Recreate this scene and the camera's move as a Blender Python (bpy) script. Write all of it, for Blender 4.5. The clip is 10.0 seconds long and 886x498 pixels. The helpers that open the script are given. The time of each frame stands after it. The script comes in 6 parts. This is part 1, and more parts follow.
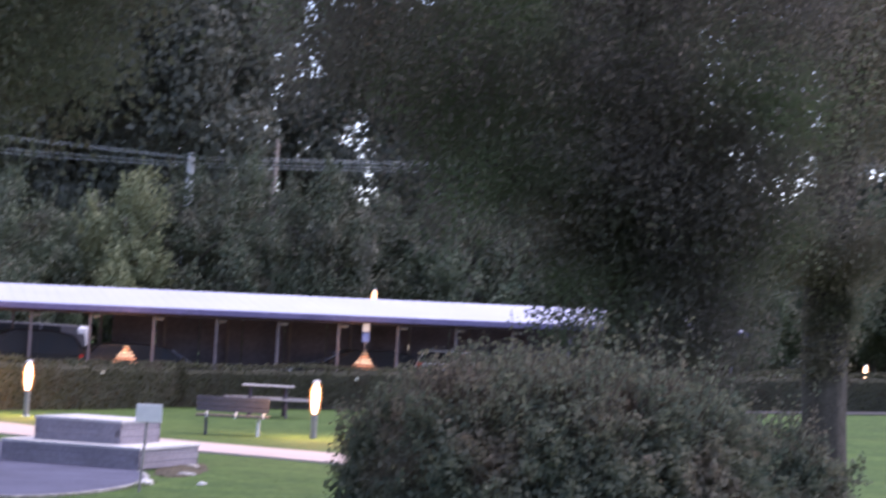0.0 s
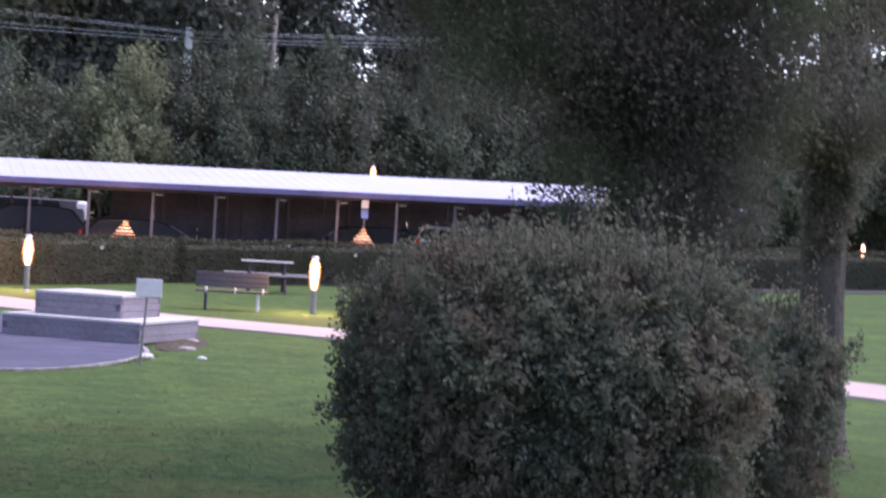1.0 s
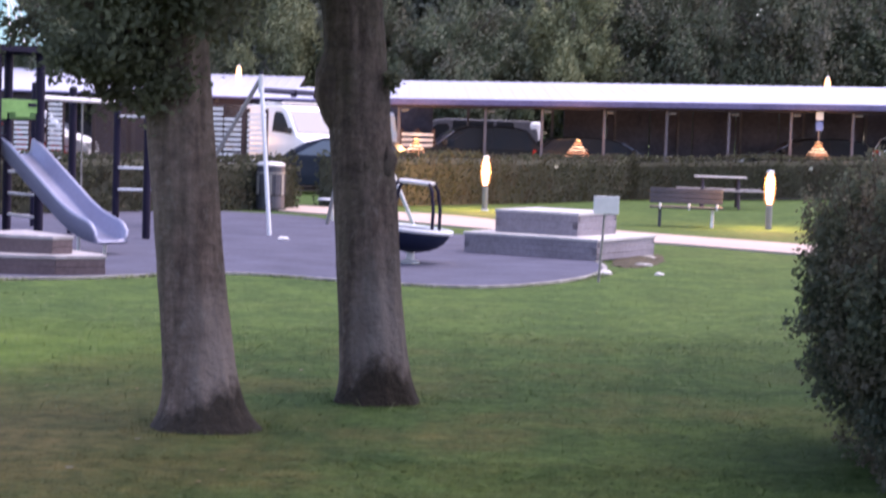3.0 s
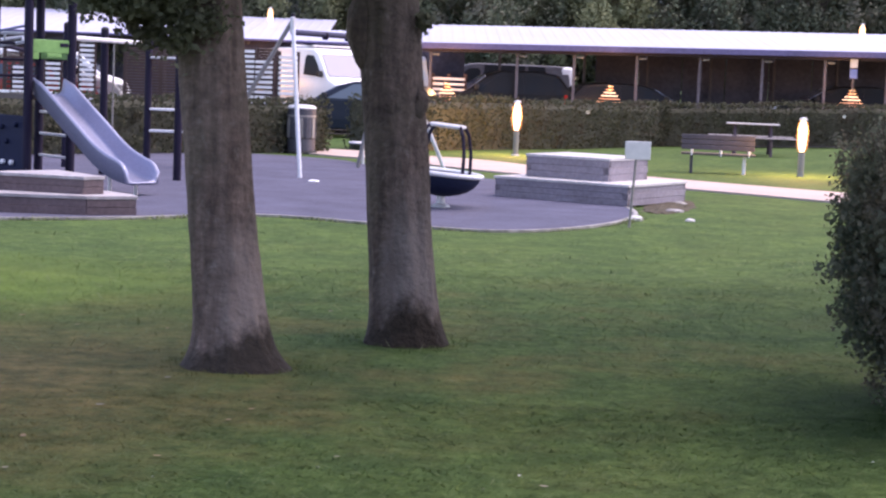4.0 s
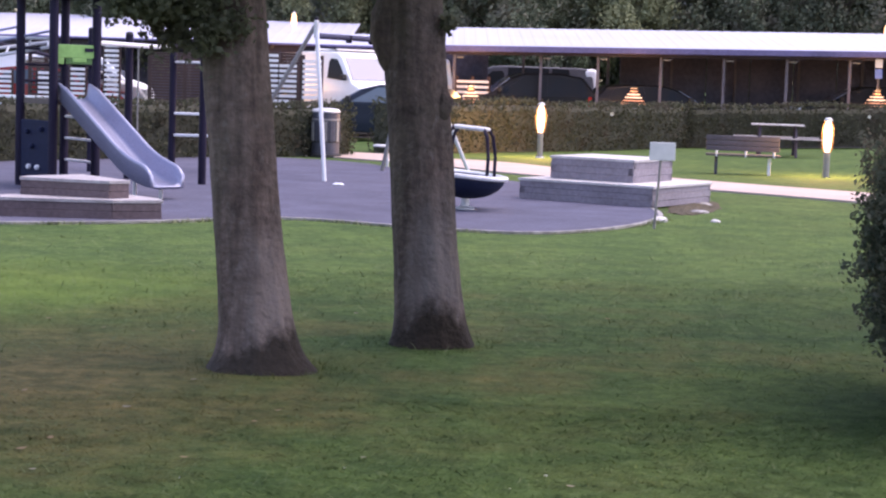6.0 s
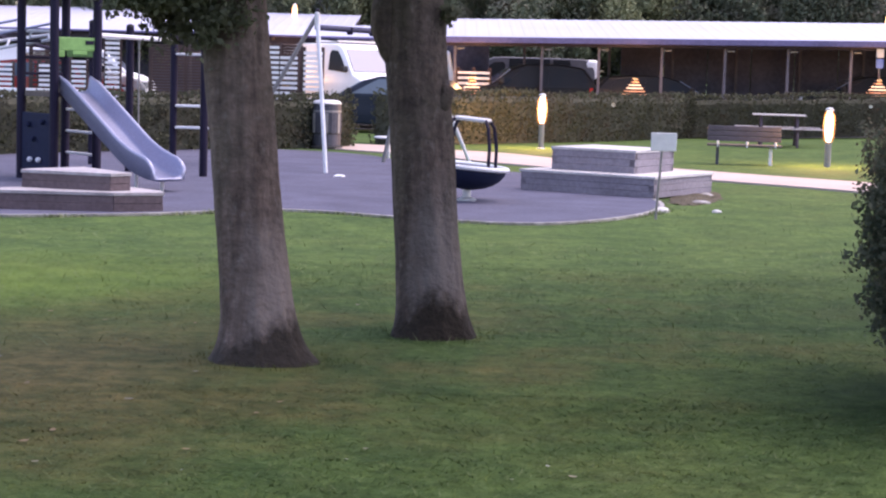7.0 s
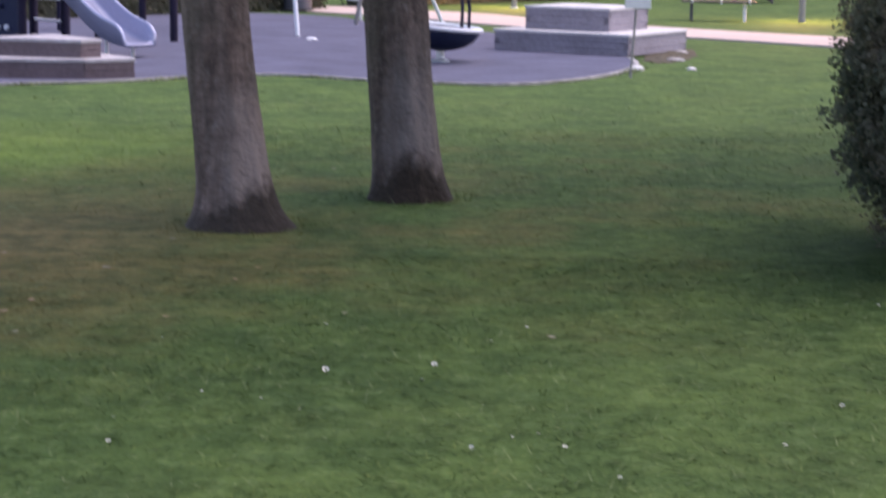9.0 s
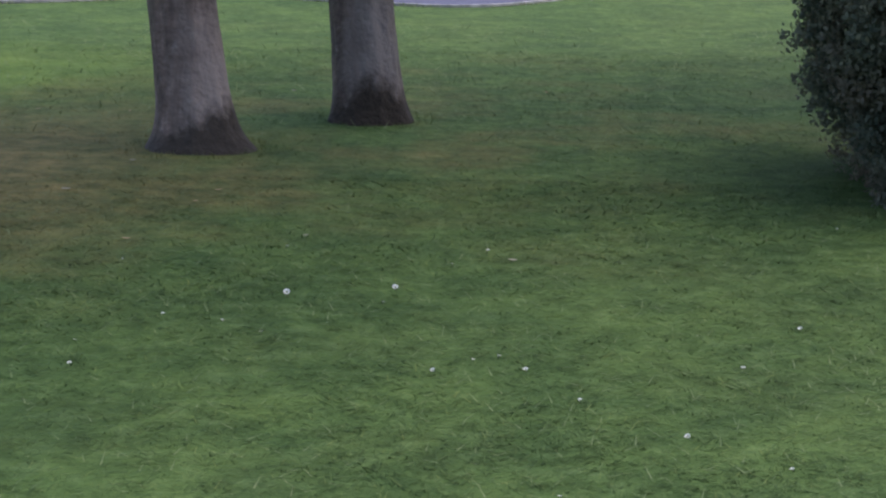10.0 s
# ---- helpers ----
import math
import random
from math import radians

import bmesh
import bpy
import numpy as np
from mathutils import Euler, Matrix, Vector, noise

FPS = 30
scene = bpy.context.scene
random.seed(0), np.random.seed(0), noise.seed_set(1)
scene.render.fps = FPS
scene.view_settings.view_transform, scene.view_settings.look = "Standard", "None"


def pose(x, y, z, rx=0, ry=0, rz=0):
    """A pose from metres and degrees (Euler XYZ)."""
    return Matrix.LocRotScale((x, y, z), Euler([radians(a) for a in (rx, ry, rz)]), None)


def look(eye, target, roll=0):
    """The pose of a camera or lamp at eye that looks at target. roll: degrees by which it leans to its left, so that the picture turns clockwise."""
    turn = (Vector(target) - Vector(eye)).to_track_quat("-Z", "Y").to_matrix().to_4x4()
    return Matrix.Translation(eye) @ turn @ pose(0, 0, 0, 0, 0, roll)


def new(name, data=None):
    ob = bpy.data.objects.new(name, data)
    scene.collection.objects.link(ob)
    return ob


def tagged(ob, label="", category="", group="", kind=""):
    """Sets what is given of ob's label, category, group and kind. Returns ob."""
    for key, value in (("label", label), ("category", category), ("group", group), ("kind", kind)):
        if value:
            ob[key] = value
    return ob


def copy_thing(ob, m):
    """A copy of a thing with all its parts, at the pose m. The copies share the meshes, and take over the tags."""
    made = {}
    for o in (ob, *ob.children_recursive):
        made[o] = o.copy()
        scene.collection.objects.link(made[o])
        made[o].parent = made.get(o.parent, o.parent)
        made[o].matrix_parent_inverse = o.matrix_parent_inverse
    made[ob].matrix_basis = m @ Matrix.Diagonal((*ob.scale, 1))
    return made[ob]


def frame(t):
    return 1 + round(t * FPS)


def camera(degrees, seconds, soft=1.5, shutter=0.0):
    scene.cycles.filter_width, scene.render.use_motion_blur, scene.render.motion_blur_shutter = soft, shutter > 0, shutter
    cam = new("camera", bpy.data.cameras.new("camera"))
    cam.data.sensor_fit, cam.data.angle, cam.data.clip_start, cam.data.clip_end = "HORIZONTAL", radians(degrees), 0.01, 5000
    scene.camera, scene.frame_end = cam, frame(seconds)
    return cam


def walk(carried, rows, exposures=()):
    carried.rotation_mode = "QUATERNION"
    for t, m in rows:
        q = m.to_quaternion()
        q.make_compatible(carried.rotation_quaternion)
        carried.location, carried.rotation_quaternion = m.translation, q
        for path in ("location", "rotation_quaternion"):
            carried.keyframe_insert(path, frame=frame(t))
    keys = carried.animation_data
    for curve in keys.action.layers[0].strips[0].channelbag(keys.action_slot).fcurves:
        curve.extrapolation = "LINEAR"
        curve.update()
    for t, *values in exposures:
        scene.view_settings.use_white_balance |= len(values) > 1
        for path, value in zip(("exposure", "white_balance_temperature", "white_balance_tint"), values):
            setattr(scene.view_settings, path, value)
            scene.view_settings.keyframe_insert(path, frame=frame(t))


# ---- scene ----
cam = camera(28.0, 10.0, soft=2.2, shutter=0.6)
PATH = [
    (0.0, pose(0.083, -0.041, 1.707, 93.527, -3.095, -15.957)),
    (0.2, pose(0.080, -0.041, 1.705, 92.729, -3.567, -15.178)),
    (0.5, pose(0.075, -0.040, 1.703, 91.413, -4.407, -15.183)),
    (0.7, pose(0.075, -0.034, 1.702, 90.736, -4.269, -15.480)),
    (1.0, pose(0.074, -0.025, 1.700, 89.570, -3.381, -16.013)),
    (1.2, pose(0.072, -0.024, 1.700, 89.086, -2.576, -16.064)),
    (1.5, pose(0.070, -0.022, 1.700, 88.753, -1.836, -14.953)),
    (1.7, pose(0.066, -0.032, 1.700, 88.633, -1.533, -13.084)),
    (2.0, pose(0.059, -0.047, 1.699, 88.437, -1.610, -9.208)),
    (2.2, pose(0.043, -0.043, 1.696, 88.296, -1.853, -5.745)),
    (2.5, pose(0.020, -0.036, 1.692, 87.949, -1.666, -2.849)),
    (2.7, pose(0.014, -0.026, 1.689, 87.507, -1.512, -2.087)),
    (3.0, pose(0.004, -0.010, 1.684, 86.242, -1.807, -1.606)),
    (3.2, pose(0.003, -0.006, 1.679, 85.661, -2.207, -1.680)),
    (4.3, pose(-0.000, 0.014, 1.655, 84.352, -2.282, -0.211)),
    (4.5, pose(-0.001, 0.018, 1.650, 84.409, -2.352, -0.049)),
    (5.0, pose(-0.001, 0.014, 1.647, 84.568, -2.543, 0.125)),
    (5.2, pose(-0.001, 0.012, 1.647, 84.644, -2.440, 0.120)),
    (6.3, pose(-0.000, 0.002, 1.650, 84.358, -1.806, 0.177)),
    (6.5, pose(0.000, 0.000, 1.650, 84.247, -1.791, 0.180)),
    (7.0, pose(0.001, 0.004, 1.648, 84.254, -1.691, 0.193)),
    (7.5, pose(0.001, 0.004, 1.647, 84.463, -1.291, 0.457)),
    (7.7, pose(0.001, 0.013, 1.647, 84.333, -1.016, 0.742)),
    (8.0, pose(0.000, 0.027, 1.648, 83.602, -0.084, 1.779)),
    (8.2, pose(-0.002, 0.031, 1.648, 82.900, -0.104, 2.118)),
    (8.3, pose(-0.003, 0.033, 1.648, 82.720, -0.180, 1.935)),
    (8.5, pose(-0.005, 0.036, 1.648, 81.848, -0.245, 1.055)),
    (8.7, pose(-0.006, 0.031, 1.649, 81.037, -0.580, 0.167)),
    (9.0, pose(-0.008, 0.024, 1.651, 79.816, -0.846, -0.739)),
    (9.2, pose(-0.008, 0.020, 1.652, 78.866, -1.150, -1.154)),
    (9.5, pose(-0.008, 0.015, 1.654, 77.896, -0.916, -1.548)),
    (10.0, pose(-0.015, 0.020, 1.655, 77.324, -1.291, -1.982)),
]
walk(cam, PATH, exposures=[(0.0, 1.76, 6650, 31), (1.5, 1.76, 6800, 33), (2.5, 1.92, 7000, 32), (4.0, 1.86, 7250, 31), (8.0, 1.84, 7250, 30), (9.0, 1.70, 7200, 27), (9.5, 1.62, 7050, 20), (10.0, 1.60, 6850, 18)])

# ---- light: dusk under a pale, even sky ----
world = bpy.data.worlds.new("dusk_sky")
scene.world = world
world.use_nodes = True
wn, wl = world.node_tree.nodes, world.node_tree.links
wn.clear()
sky = wn.new("ShaderNodeTexSky")
sky.sky_type = "NISHITA"
sky.sun_disc = False
sky.sun_elevation = radians(60)
sky.sun_rotation = radians(75)
sky.air_density, sky.dust_density, sky.ozone_density = 1.0, 1.5, 2.0
back = wn.new("ShaderNodeBackground")
back.inputs["Strength"].default_value = 0.15
wout = wn.new("ShaderNodeOutputWorld")
wl.new(sky.outputs[0], back.inputs["Color"])
wl.new(back.outputs[0], wout.inputs["Surface"])

sun = new("sun", bpy.data.lights.new("sun", "SUN"))
sun.data.energy, sun.data.angle, sun.data.color = 0.8, radians(70), (1.0, 0.97, 0.92)
sun.matrix_world = look((10, 3, 24), (0, 0, 0))


# ---- materials ----
def paint(name, a, b=None, rough=0.7, metal=0.0, grain=12.0, patch=1.5, bump=0.15, mix=0.5, spec=0.3):
    """Two-scale mottled surface between the colours a and b."""
    b = b or tuple(c * 0.7 for c in a)
    m = bpy.data.materials.new(name)
    m.use_nodes = True
    n, l = m.node_tree.nodes, m.node_tree.links
    p = n["Principled BSDF"]
    p.inputs["Roughness"].default_value, p.inputs["Metallic"].default_value = rough, metal
    p.inputs["Specular IOR Level"].default_value = spec
    co = n.new("ShaderNodeTexCoord")
    fine, wide = n.new("ShaderNodeTexNoise"), n.new("ShaderNodeTexNoise")
    fine.inputs["Scale"].default_value, fine.inputs["Detail"].default_value = grain, 6
    wide.inputs["Scale"].default_value, wide.inputs["Detail"].default_value = patch, 3
    add = n.new("ShaderNodeMath")
    add.operation = "MULTIPLY_ADD"
    add.inputs[1].default_value = 0.5
    half = n.new("ShaderNodeMath")
    half.operation = "MULTIPLY"
    half.inputs[1].default_value = 0.5
    ramp = n.new("ShaderNodeValToRGB")
    ramp.color_ramp.elements[0].position, ramp.color_ramp.elements[1].position = 0.5 - mix * 0.35, 0.5 + mix * 0.35
    ramp.color_ramp.elements[0].color, ramp.color_ramp.elements[1].color = (*b, 1), (*a, 1)
    bm = n.new("ShaderNodeBump")
    bm.inputs["Strength"].default_value, bm.inputs["Distance"].default_value = bump, 0.02
    for t in (fine, wide):
        l.new(co.outputs["Object"], t.inputs["Vector"])
    l.new(wide.outputs["Fac"], half.inputs[0])
    l.new(fine.outputs["Fac"], add.inputs[0])
    l.new(half.outputs[0], add.inputs[2])
    l.new(add.outputs[0], ramp.inputs[0])
    l.new(ramp.outputs[0], p.inputs["Base Color"])
    l.new(fine.outputs["Fac"], bm.inputs["Height"])
    l.new(bm.outputs[0], p.inputs["Normal"])
    return m


def leafy(name, dark, light, accent=None, through_light=0.25, rough=0.55, vary=0.0, alt=None, alt_scale=4.0):
    """Leaves: each one its own tint between dark and light, a few of an accent colour."""
    m = bpy.data.materials.new(name)
    m.use_nodes = True
    n, l = m.node_tree.nodes, m.node_tree.links
    p, out = n["Principled BSDF"], n["Material Output"]
    p.inputs["Roughness"].default_value = rough
    p.inputs["Specular IOR Level"].default_value = 0.25
    geo = n.new("ShaderNodeNewGeometry")
    co = n.new("ShaderNodeTexCoord")
    wide = n.new("ShaderNodeTexNoise")
    wide.inputs["Scale"].default_value, wide.inputs["Detail"].default_value = 1.1, 3
    mixv = n.new("ShaderNodeMath")
    mixv.operation = "MULTIPLY_ADD"
    mixv.inputs[1].default_value = 0.55
    w2 = n.new("ShaderNodeMath")
    w2.operation = "MULTIPLY_ADD"
    w2.inputs[1].default_value, w2.inputs[2].default_value = 1.4, -0.45
    ramp = n.new("ShaderNodeValToRGB")
    e = ramp.color_ramp.elements
    e[0].position, e[1].position = 0.05, 0.95
    e[0].color, e[1].color = (*dark, 1), (*light, 1)
    if accent:
        k = e.new(0.985)
        k.color = (*accent, 1)
    tr = n.new("ShaderNodeBsdfTranslucent")
    mx = n.new("ShaderNodeMixShader")
    mx.inputs[0].default_value = through_light
    l.new(co.outputs["Object"], wide.inputs["Vector"])
    l.new(wide.outputs["Fac"], w2.inputs[0])
    l.new(geo.outputs["Random Per Island"], mixv.inputs[0])
    l.new(w2.outputs[0], mixv.inputs[2])
    l.new(mixv.outputs[0], ramp.inputs[0])
    info, dim, tint = n.new("ShaderNodeObjectInfo"), n.new("ShaderNodeMath"), n.new("ShaderNodeVectorMath")
    dim.operation, tint.operation = "MULTIPLY_ADD", "SCALE"
    dim.inputs[1].default_value, dim.inputs[2].default_value = vary, 1 - vary / 2
    l.new(info.outputs["Random"], dim.inputs[0])
    l.new(ramp.outputs[0], tint.inputs[0])
    l.new(dim.outputs[0], tint.inputs["Scale"])
    colour = tint.outputs[0]
    if alt:
        # patches of another leaf colour
        patch, edge, mixc = n.new("ShaderNodeTexNoise"), n.new("ShaderNodeValToRGB"), n.new("ShaderNodeMix")
        patch.inputs["Scale"].default_value, patch.inputs["Detail"].default_value = alt_scale, 4
        k = edge.color_ramp.elements
        k[0].position, k[1].position = 0.48, 0.66
        k[0].color, k[1].color = (0, 0, 0, 1), (0.8, 0.8, 0.8, 1)
        mixc.data_type = "RGBA"
        mixc.inputs[7].default_value = (*alt, 1)
        l.new(co.outputs["Object"], patch.inputs["Vector"])
        l.new(patch.outputs["Fac"], edge.inputs[0])
        l.new(edge.outputs[0], mixc.inputs[0])
        l.new(colour, mixc.inputs[6])
        colour = mixc.outputs[2]
    l.new(colour, p.inputs["Base Color"])
    l.new(colour, tr.inputs["Color"])
    l.new(p.outputs[0], mx.inputs[1])
    l.new(tr.outputs[0], mx.inputs[2])
    l.new(mx.outputs[0], out.inputs["Surface"])
    return m


def glow(name, colour, strength):
    m = bpy.data.materials.new(name)
    m.use_nodes = True
    p = m.node_tree.nodes["Principled BSDF"]
    p.inputs["Base Color"].default_value = (*colour, 1)
    p.inputs["Emission Color"].default_value = (*colour, 1)
    p.inputs["Emission Strength"].default_value = strength
    return m


def halo_shell(name, colour, strength, clear):
    """Halo round a lamp, built as a glowing amber shell that lets the core show through."""
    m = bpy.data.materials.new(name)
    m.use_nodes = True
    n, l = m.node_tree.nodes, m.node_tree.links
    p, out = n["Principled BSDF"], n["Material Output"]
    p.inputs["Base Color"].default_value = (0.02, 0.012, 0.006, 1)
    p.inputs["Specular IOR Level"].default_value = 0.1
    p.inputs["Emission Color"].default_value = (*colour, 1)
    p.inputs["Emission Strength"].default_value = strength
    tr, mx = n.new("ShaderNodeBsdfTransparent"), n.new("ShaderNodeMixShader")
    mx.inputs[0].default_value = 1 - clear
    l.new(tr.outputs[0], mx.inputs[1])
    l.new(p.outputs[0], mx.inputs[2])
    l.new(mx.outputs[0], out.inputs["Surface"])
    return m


def glass(name, colour=(0.03, 0.035, 0.04)):
    m = bpy.data.materials.new(name)
    m.use_nodes = True
    p = m.node_tree.nodes["Principled BSDF"]
    p.inputs["Base Color"].default_value = (*colour, 1)
    p.inputs["Roughness"].default_value = 0.14
    p.inputs["Specular IOR Level"].default_value = 0.5
    return m


def turf_colour(n, l):
    """Colour of the turf by its place: mottled green with clumps, worn brown under the two trees, drier from there across the lawn."""
    co = n.new("ShaderNodeTexCoord").outputs["Object"]

    def noise_at(scale, detail, rough=0.6):
        t = n.new("ShaderNodeTexNoise")
        t.inputs["Scale"].default_value, t.inputs["Detail"].default_value, t.inputs["Roughness"].default_value = scale, detail, rough
        l.new(co, t.inputs["Vector"])
        return t.outputs["Fac"]

    def ramp_of(fac, stops):
        r = n.new("ShaderNodeValToRGB")
        e = r.color_ramp.elements
        for i, (pos, c) in enumerate(stops):
            k = e[i] if i < 2 else e.new(pos)
            k.position, k.color = pos, (*(c if isinstance(c, tuple) else (c, c, c)), 1)
        l.new(fac, r.inputs[0])
        return r.outputs[0]

    def blend(fac, a, b, how="MIX"):
        x = n.new("ShaderNodeMix")
        x.data_type, x.blend_type = "RGBA", how
        if isinstance(fac, float):
            x.inputs[0].default_value = fac
        else:
            l.new(fac, x.inputs[0])
        l.new(a, x.inputs[6])
        l.new(b, x.inputs[7])
        return x.outputs[2]

    def patch_round(cx, cy, squash, wobble, stops):
        sc, d, w = n.new("ShaderNodeVectorMath"), n.new("ShaderNodeVectorMath"), n.new("ShaderNodeMath")
        sc.operation, d.operation, w.operation = "MULTIPLY", "DISTANCE", "MULTIPLY_ADD"
        sc.inputs[1].default_value = (0.2, 0.2 * squash, 0.0)
        d.inputs[1].default_value = (0.2 * cx, 0.2 * cy * squash, 0)
        w.inputs[1].default_value = wobble * 0.2
        l.new(co, sc.inputs[0])
        l.new(sc.outputs[0], d.inputs[0])
        l.new(noise_at(1.7, 5), w.inputs[0])
        l.new(d.outputs["Value"], w.inputs[2])
        return ramp_of(w.outputs[0], [(p * 0.2, v) for p, v in stops])

    green = ramp_of(noise_at(0.9, 5), [(0.38, (0.042, 0.076, 0.028)), (0.62, (0.078, 0.122, 0.042))])
    clump = ramp_of(noise_at(9, 4, 0.55), [(0.36, (0.034, 0.062, 0.023)), (0.52, (0.056, 0.096, 0.034)), (0.68, (0.094, 0.142, 0.064))])
    dry = ramp_of(noise_at(6, 5), [(0.34, (0.084, 0.074, 0.033)), (0.66, (0.205, 0.144, 0.068))])
    turf = blend(0.5, green, clump)
    turf = blend(1.0, turf, ramp_of(noise_at(2.6, 4), [(0.36, (0.80, 0.83, 0.83)), (0.64, (1.14, 1.09, 1.04))]), "MULTIPLY")
    spots = blend(1.0, ramp_of(noise_at(0.8, 6), [(0.46, 0.0), (0.70, 0.55)]), patch_round(0.3, 11.0, 0.9, 1.4, [(2.2, 1.0), (4.6, 0.12)]), "MULTIPLY")
    # a brighter yellow-green patch beyond the trees on the left
    yellow_green = ramp_of(noise_at(3, 4), [(0.35, (0.085, 0.135, 0.030)), (0.65, (0.135, 0.195, 0.050))])
    turf = blend(patch_round(-3.2, 13.0, 0.8, 1.6, [(0.9, 0.8), (2.8, 0.0)]), turf, yellow_green)
    turf = blend(spots, turf, dry)
    turf = blend(patch_round(-2.1, 9.2, 0.62, 1.6, [(1.0, 0.95), (2.8, 0.0)]), turf, dry)
    tone = n.new("ShaderNodeRGB")
    tone.outputs[0].default_value = (0.97, 1.03, 0.83, 1)
    turf = blend(1.0, turf, tone.outputs[0], "MULTIPLY")
    return turf, noise_at


def lawn_material():
    m = bpy.data.materials.new("lawn_turf")
    m.use_nodes = True
    n, l = m.node_tree.nodes, m.node_tree.links
    p = n["Principled BSDF"]
    p.inputs["Roughness"].default_value = 0.9
    p.inputs["Specular IOR Level"].default_value = 0.1
    turf, noise_at = turf_colour(n, l)
    l.new(turf, p.inputs["Base Color"])
    bm = n.new("ShaderNodeBump")
    bm.inputs["Strength"].default_value, bm.inputs["Distance"].default_value = 0.5, 0.04
    l.new(noise_at(18, 5), bm.inputs["Height"])
    l.new(bm.outputs[0], p.inputs["Normal"])
    return m


def blade_material():
    """Grass blades: the turf's own colour, each blade a little lighter or darker, a few of them straw."""
    m = bpy.data.materials.new("grass_blades")
    m.use_nodes = True
    n, l = m.node_tree.nodes, m.node_tree.links
    p, out = n["Principled BSDF"], n["Material Output"]
    p.inputs["Roughness"].default_value = 0.8
    p.inputs["Specular IOR Level"].default_value = 0.2
    turf, noise_at = turf_colour(n, l)
    geo, ramp, mul = n.new("ShaderNodeNewGeometry"), n.new("ShaderNodeValToRGB"), n.new("ShaderNodeMix")
    e = ramp.color_ramp.elements
    e[0].position, e[1].position = 0.0, 0.93
    e[0].color, e[1].color = (0.82, 0.84, 0.82, 1), (1.24, 1.22, 1.20, 1)
    k = e.new(0.97)
    k.color = (1.9, 1.5, 1.5, 1)
    mul.data_type, mul.blend_type = "RGBA", "MULTIPLY"
    mul.inputs[0].default_value = 1.0
    l.new(geo.outputs["Random Per Island"], ramp.inputs[0])
    l.new(turf, mul.inputs[6])
    l.new(ramp.outputs[0], mul.inputs[7])
    tr, mx = n.new("ShaderNodeBsdfTranslucent"), n.new("ShaderNodeMixShader")
    mx.inputs[0].default_value = 0.18
    l.new(mul.outputs[2], p.inputs["Base Color"])
    l.new(mul.outputs[2], tr.inputs["Color"])
    l.new(p.outputs[0], mx.inputs[1])
    l.new(tr.outputs[0], mx.inputs[2])
    l.new(mx.outputs[0], out.inputs["Surface"])
    return m


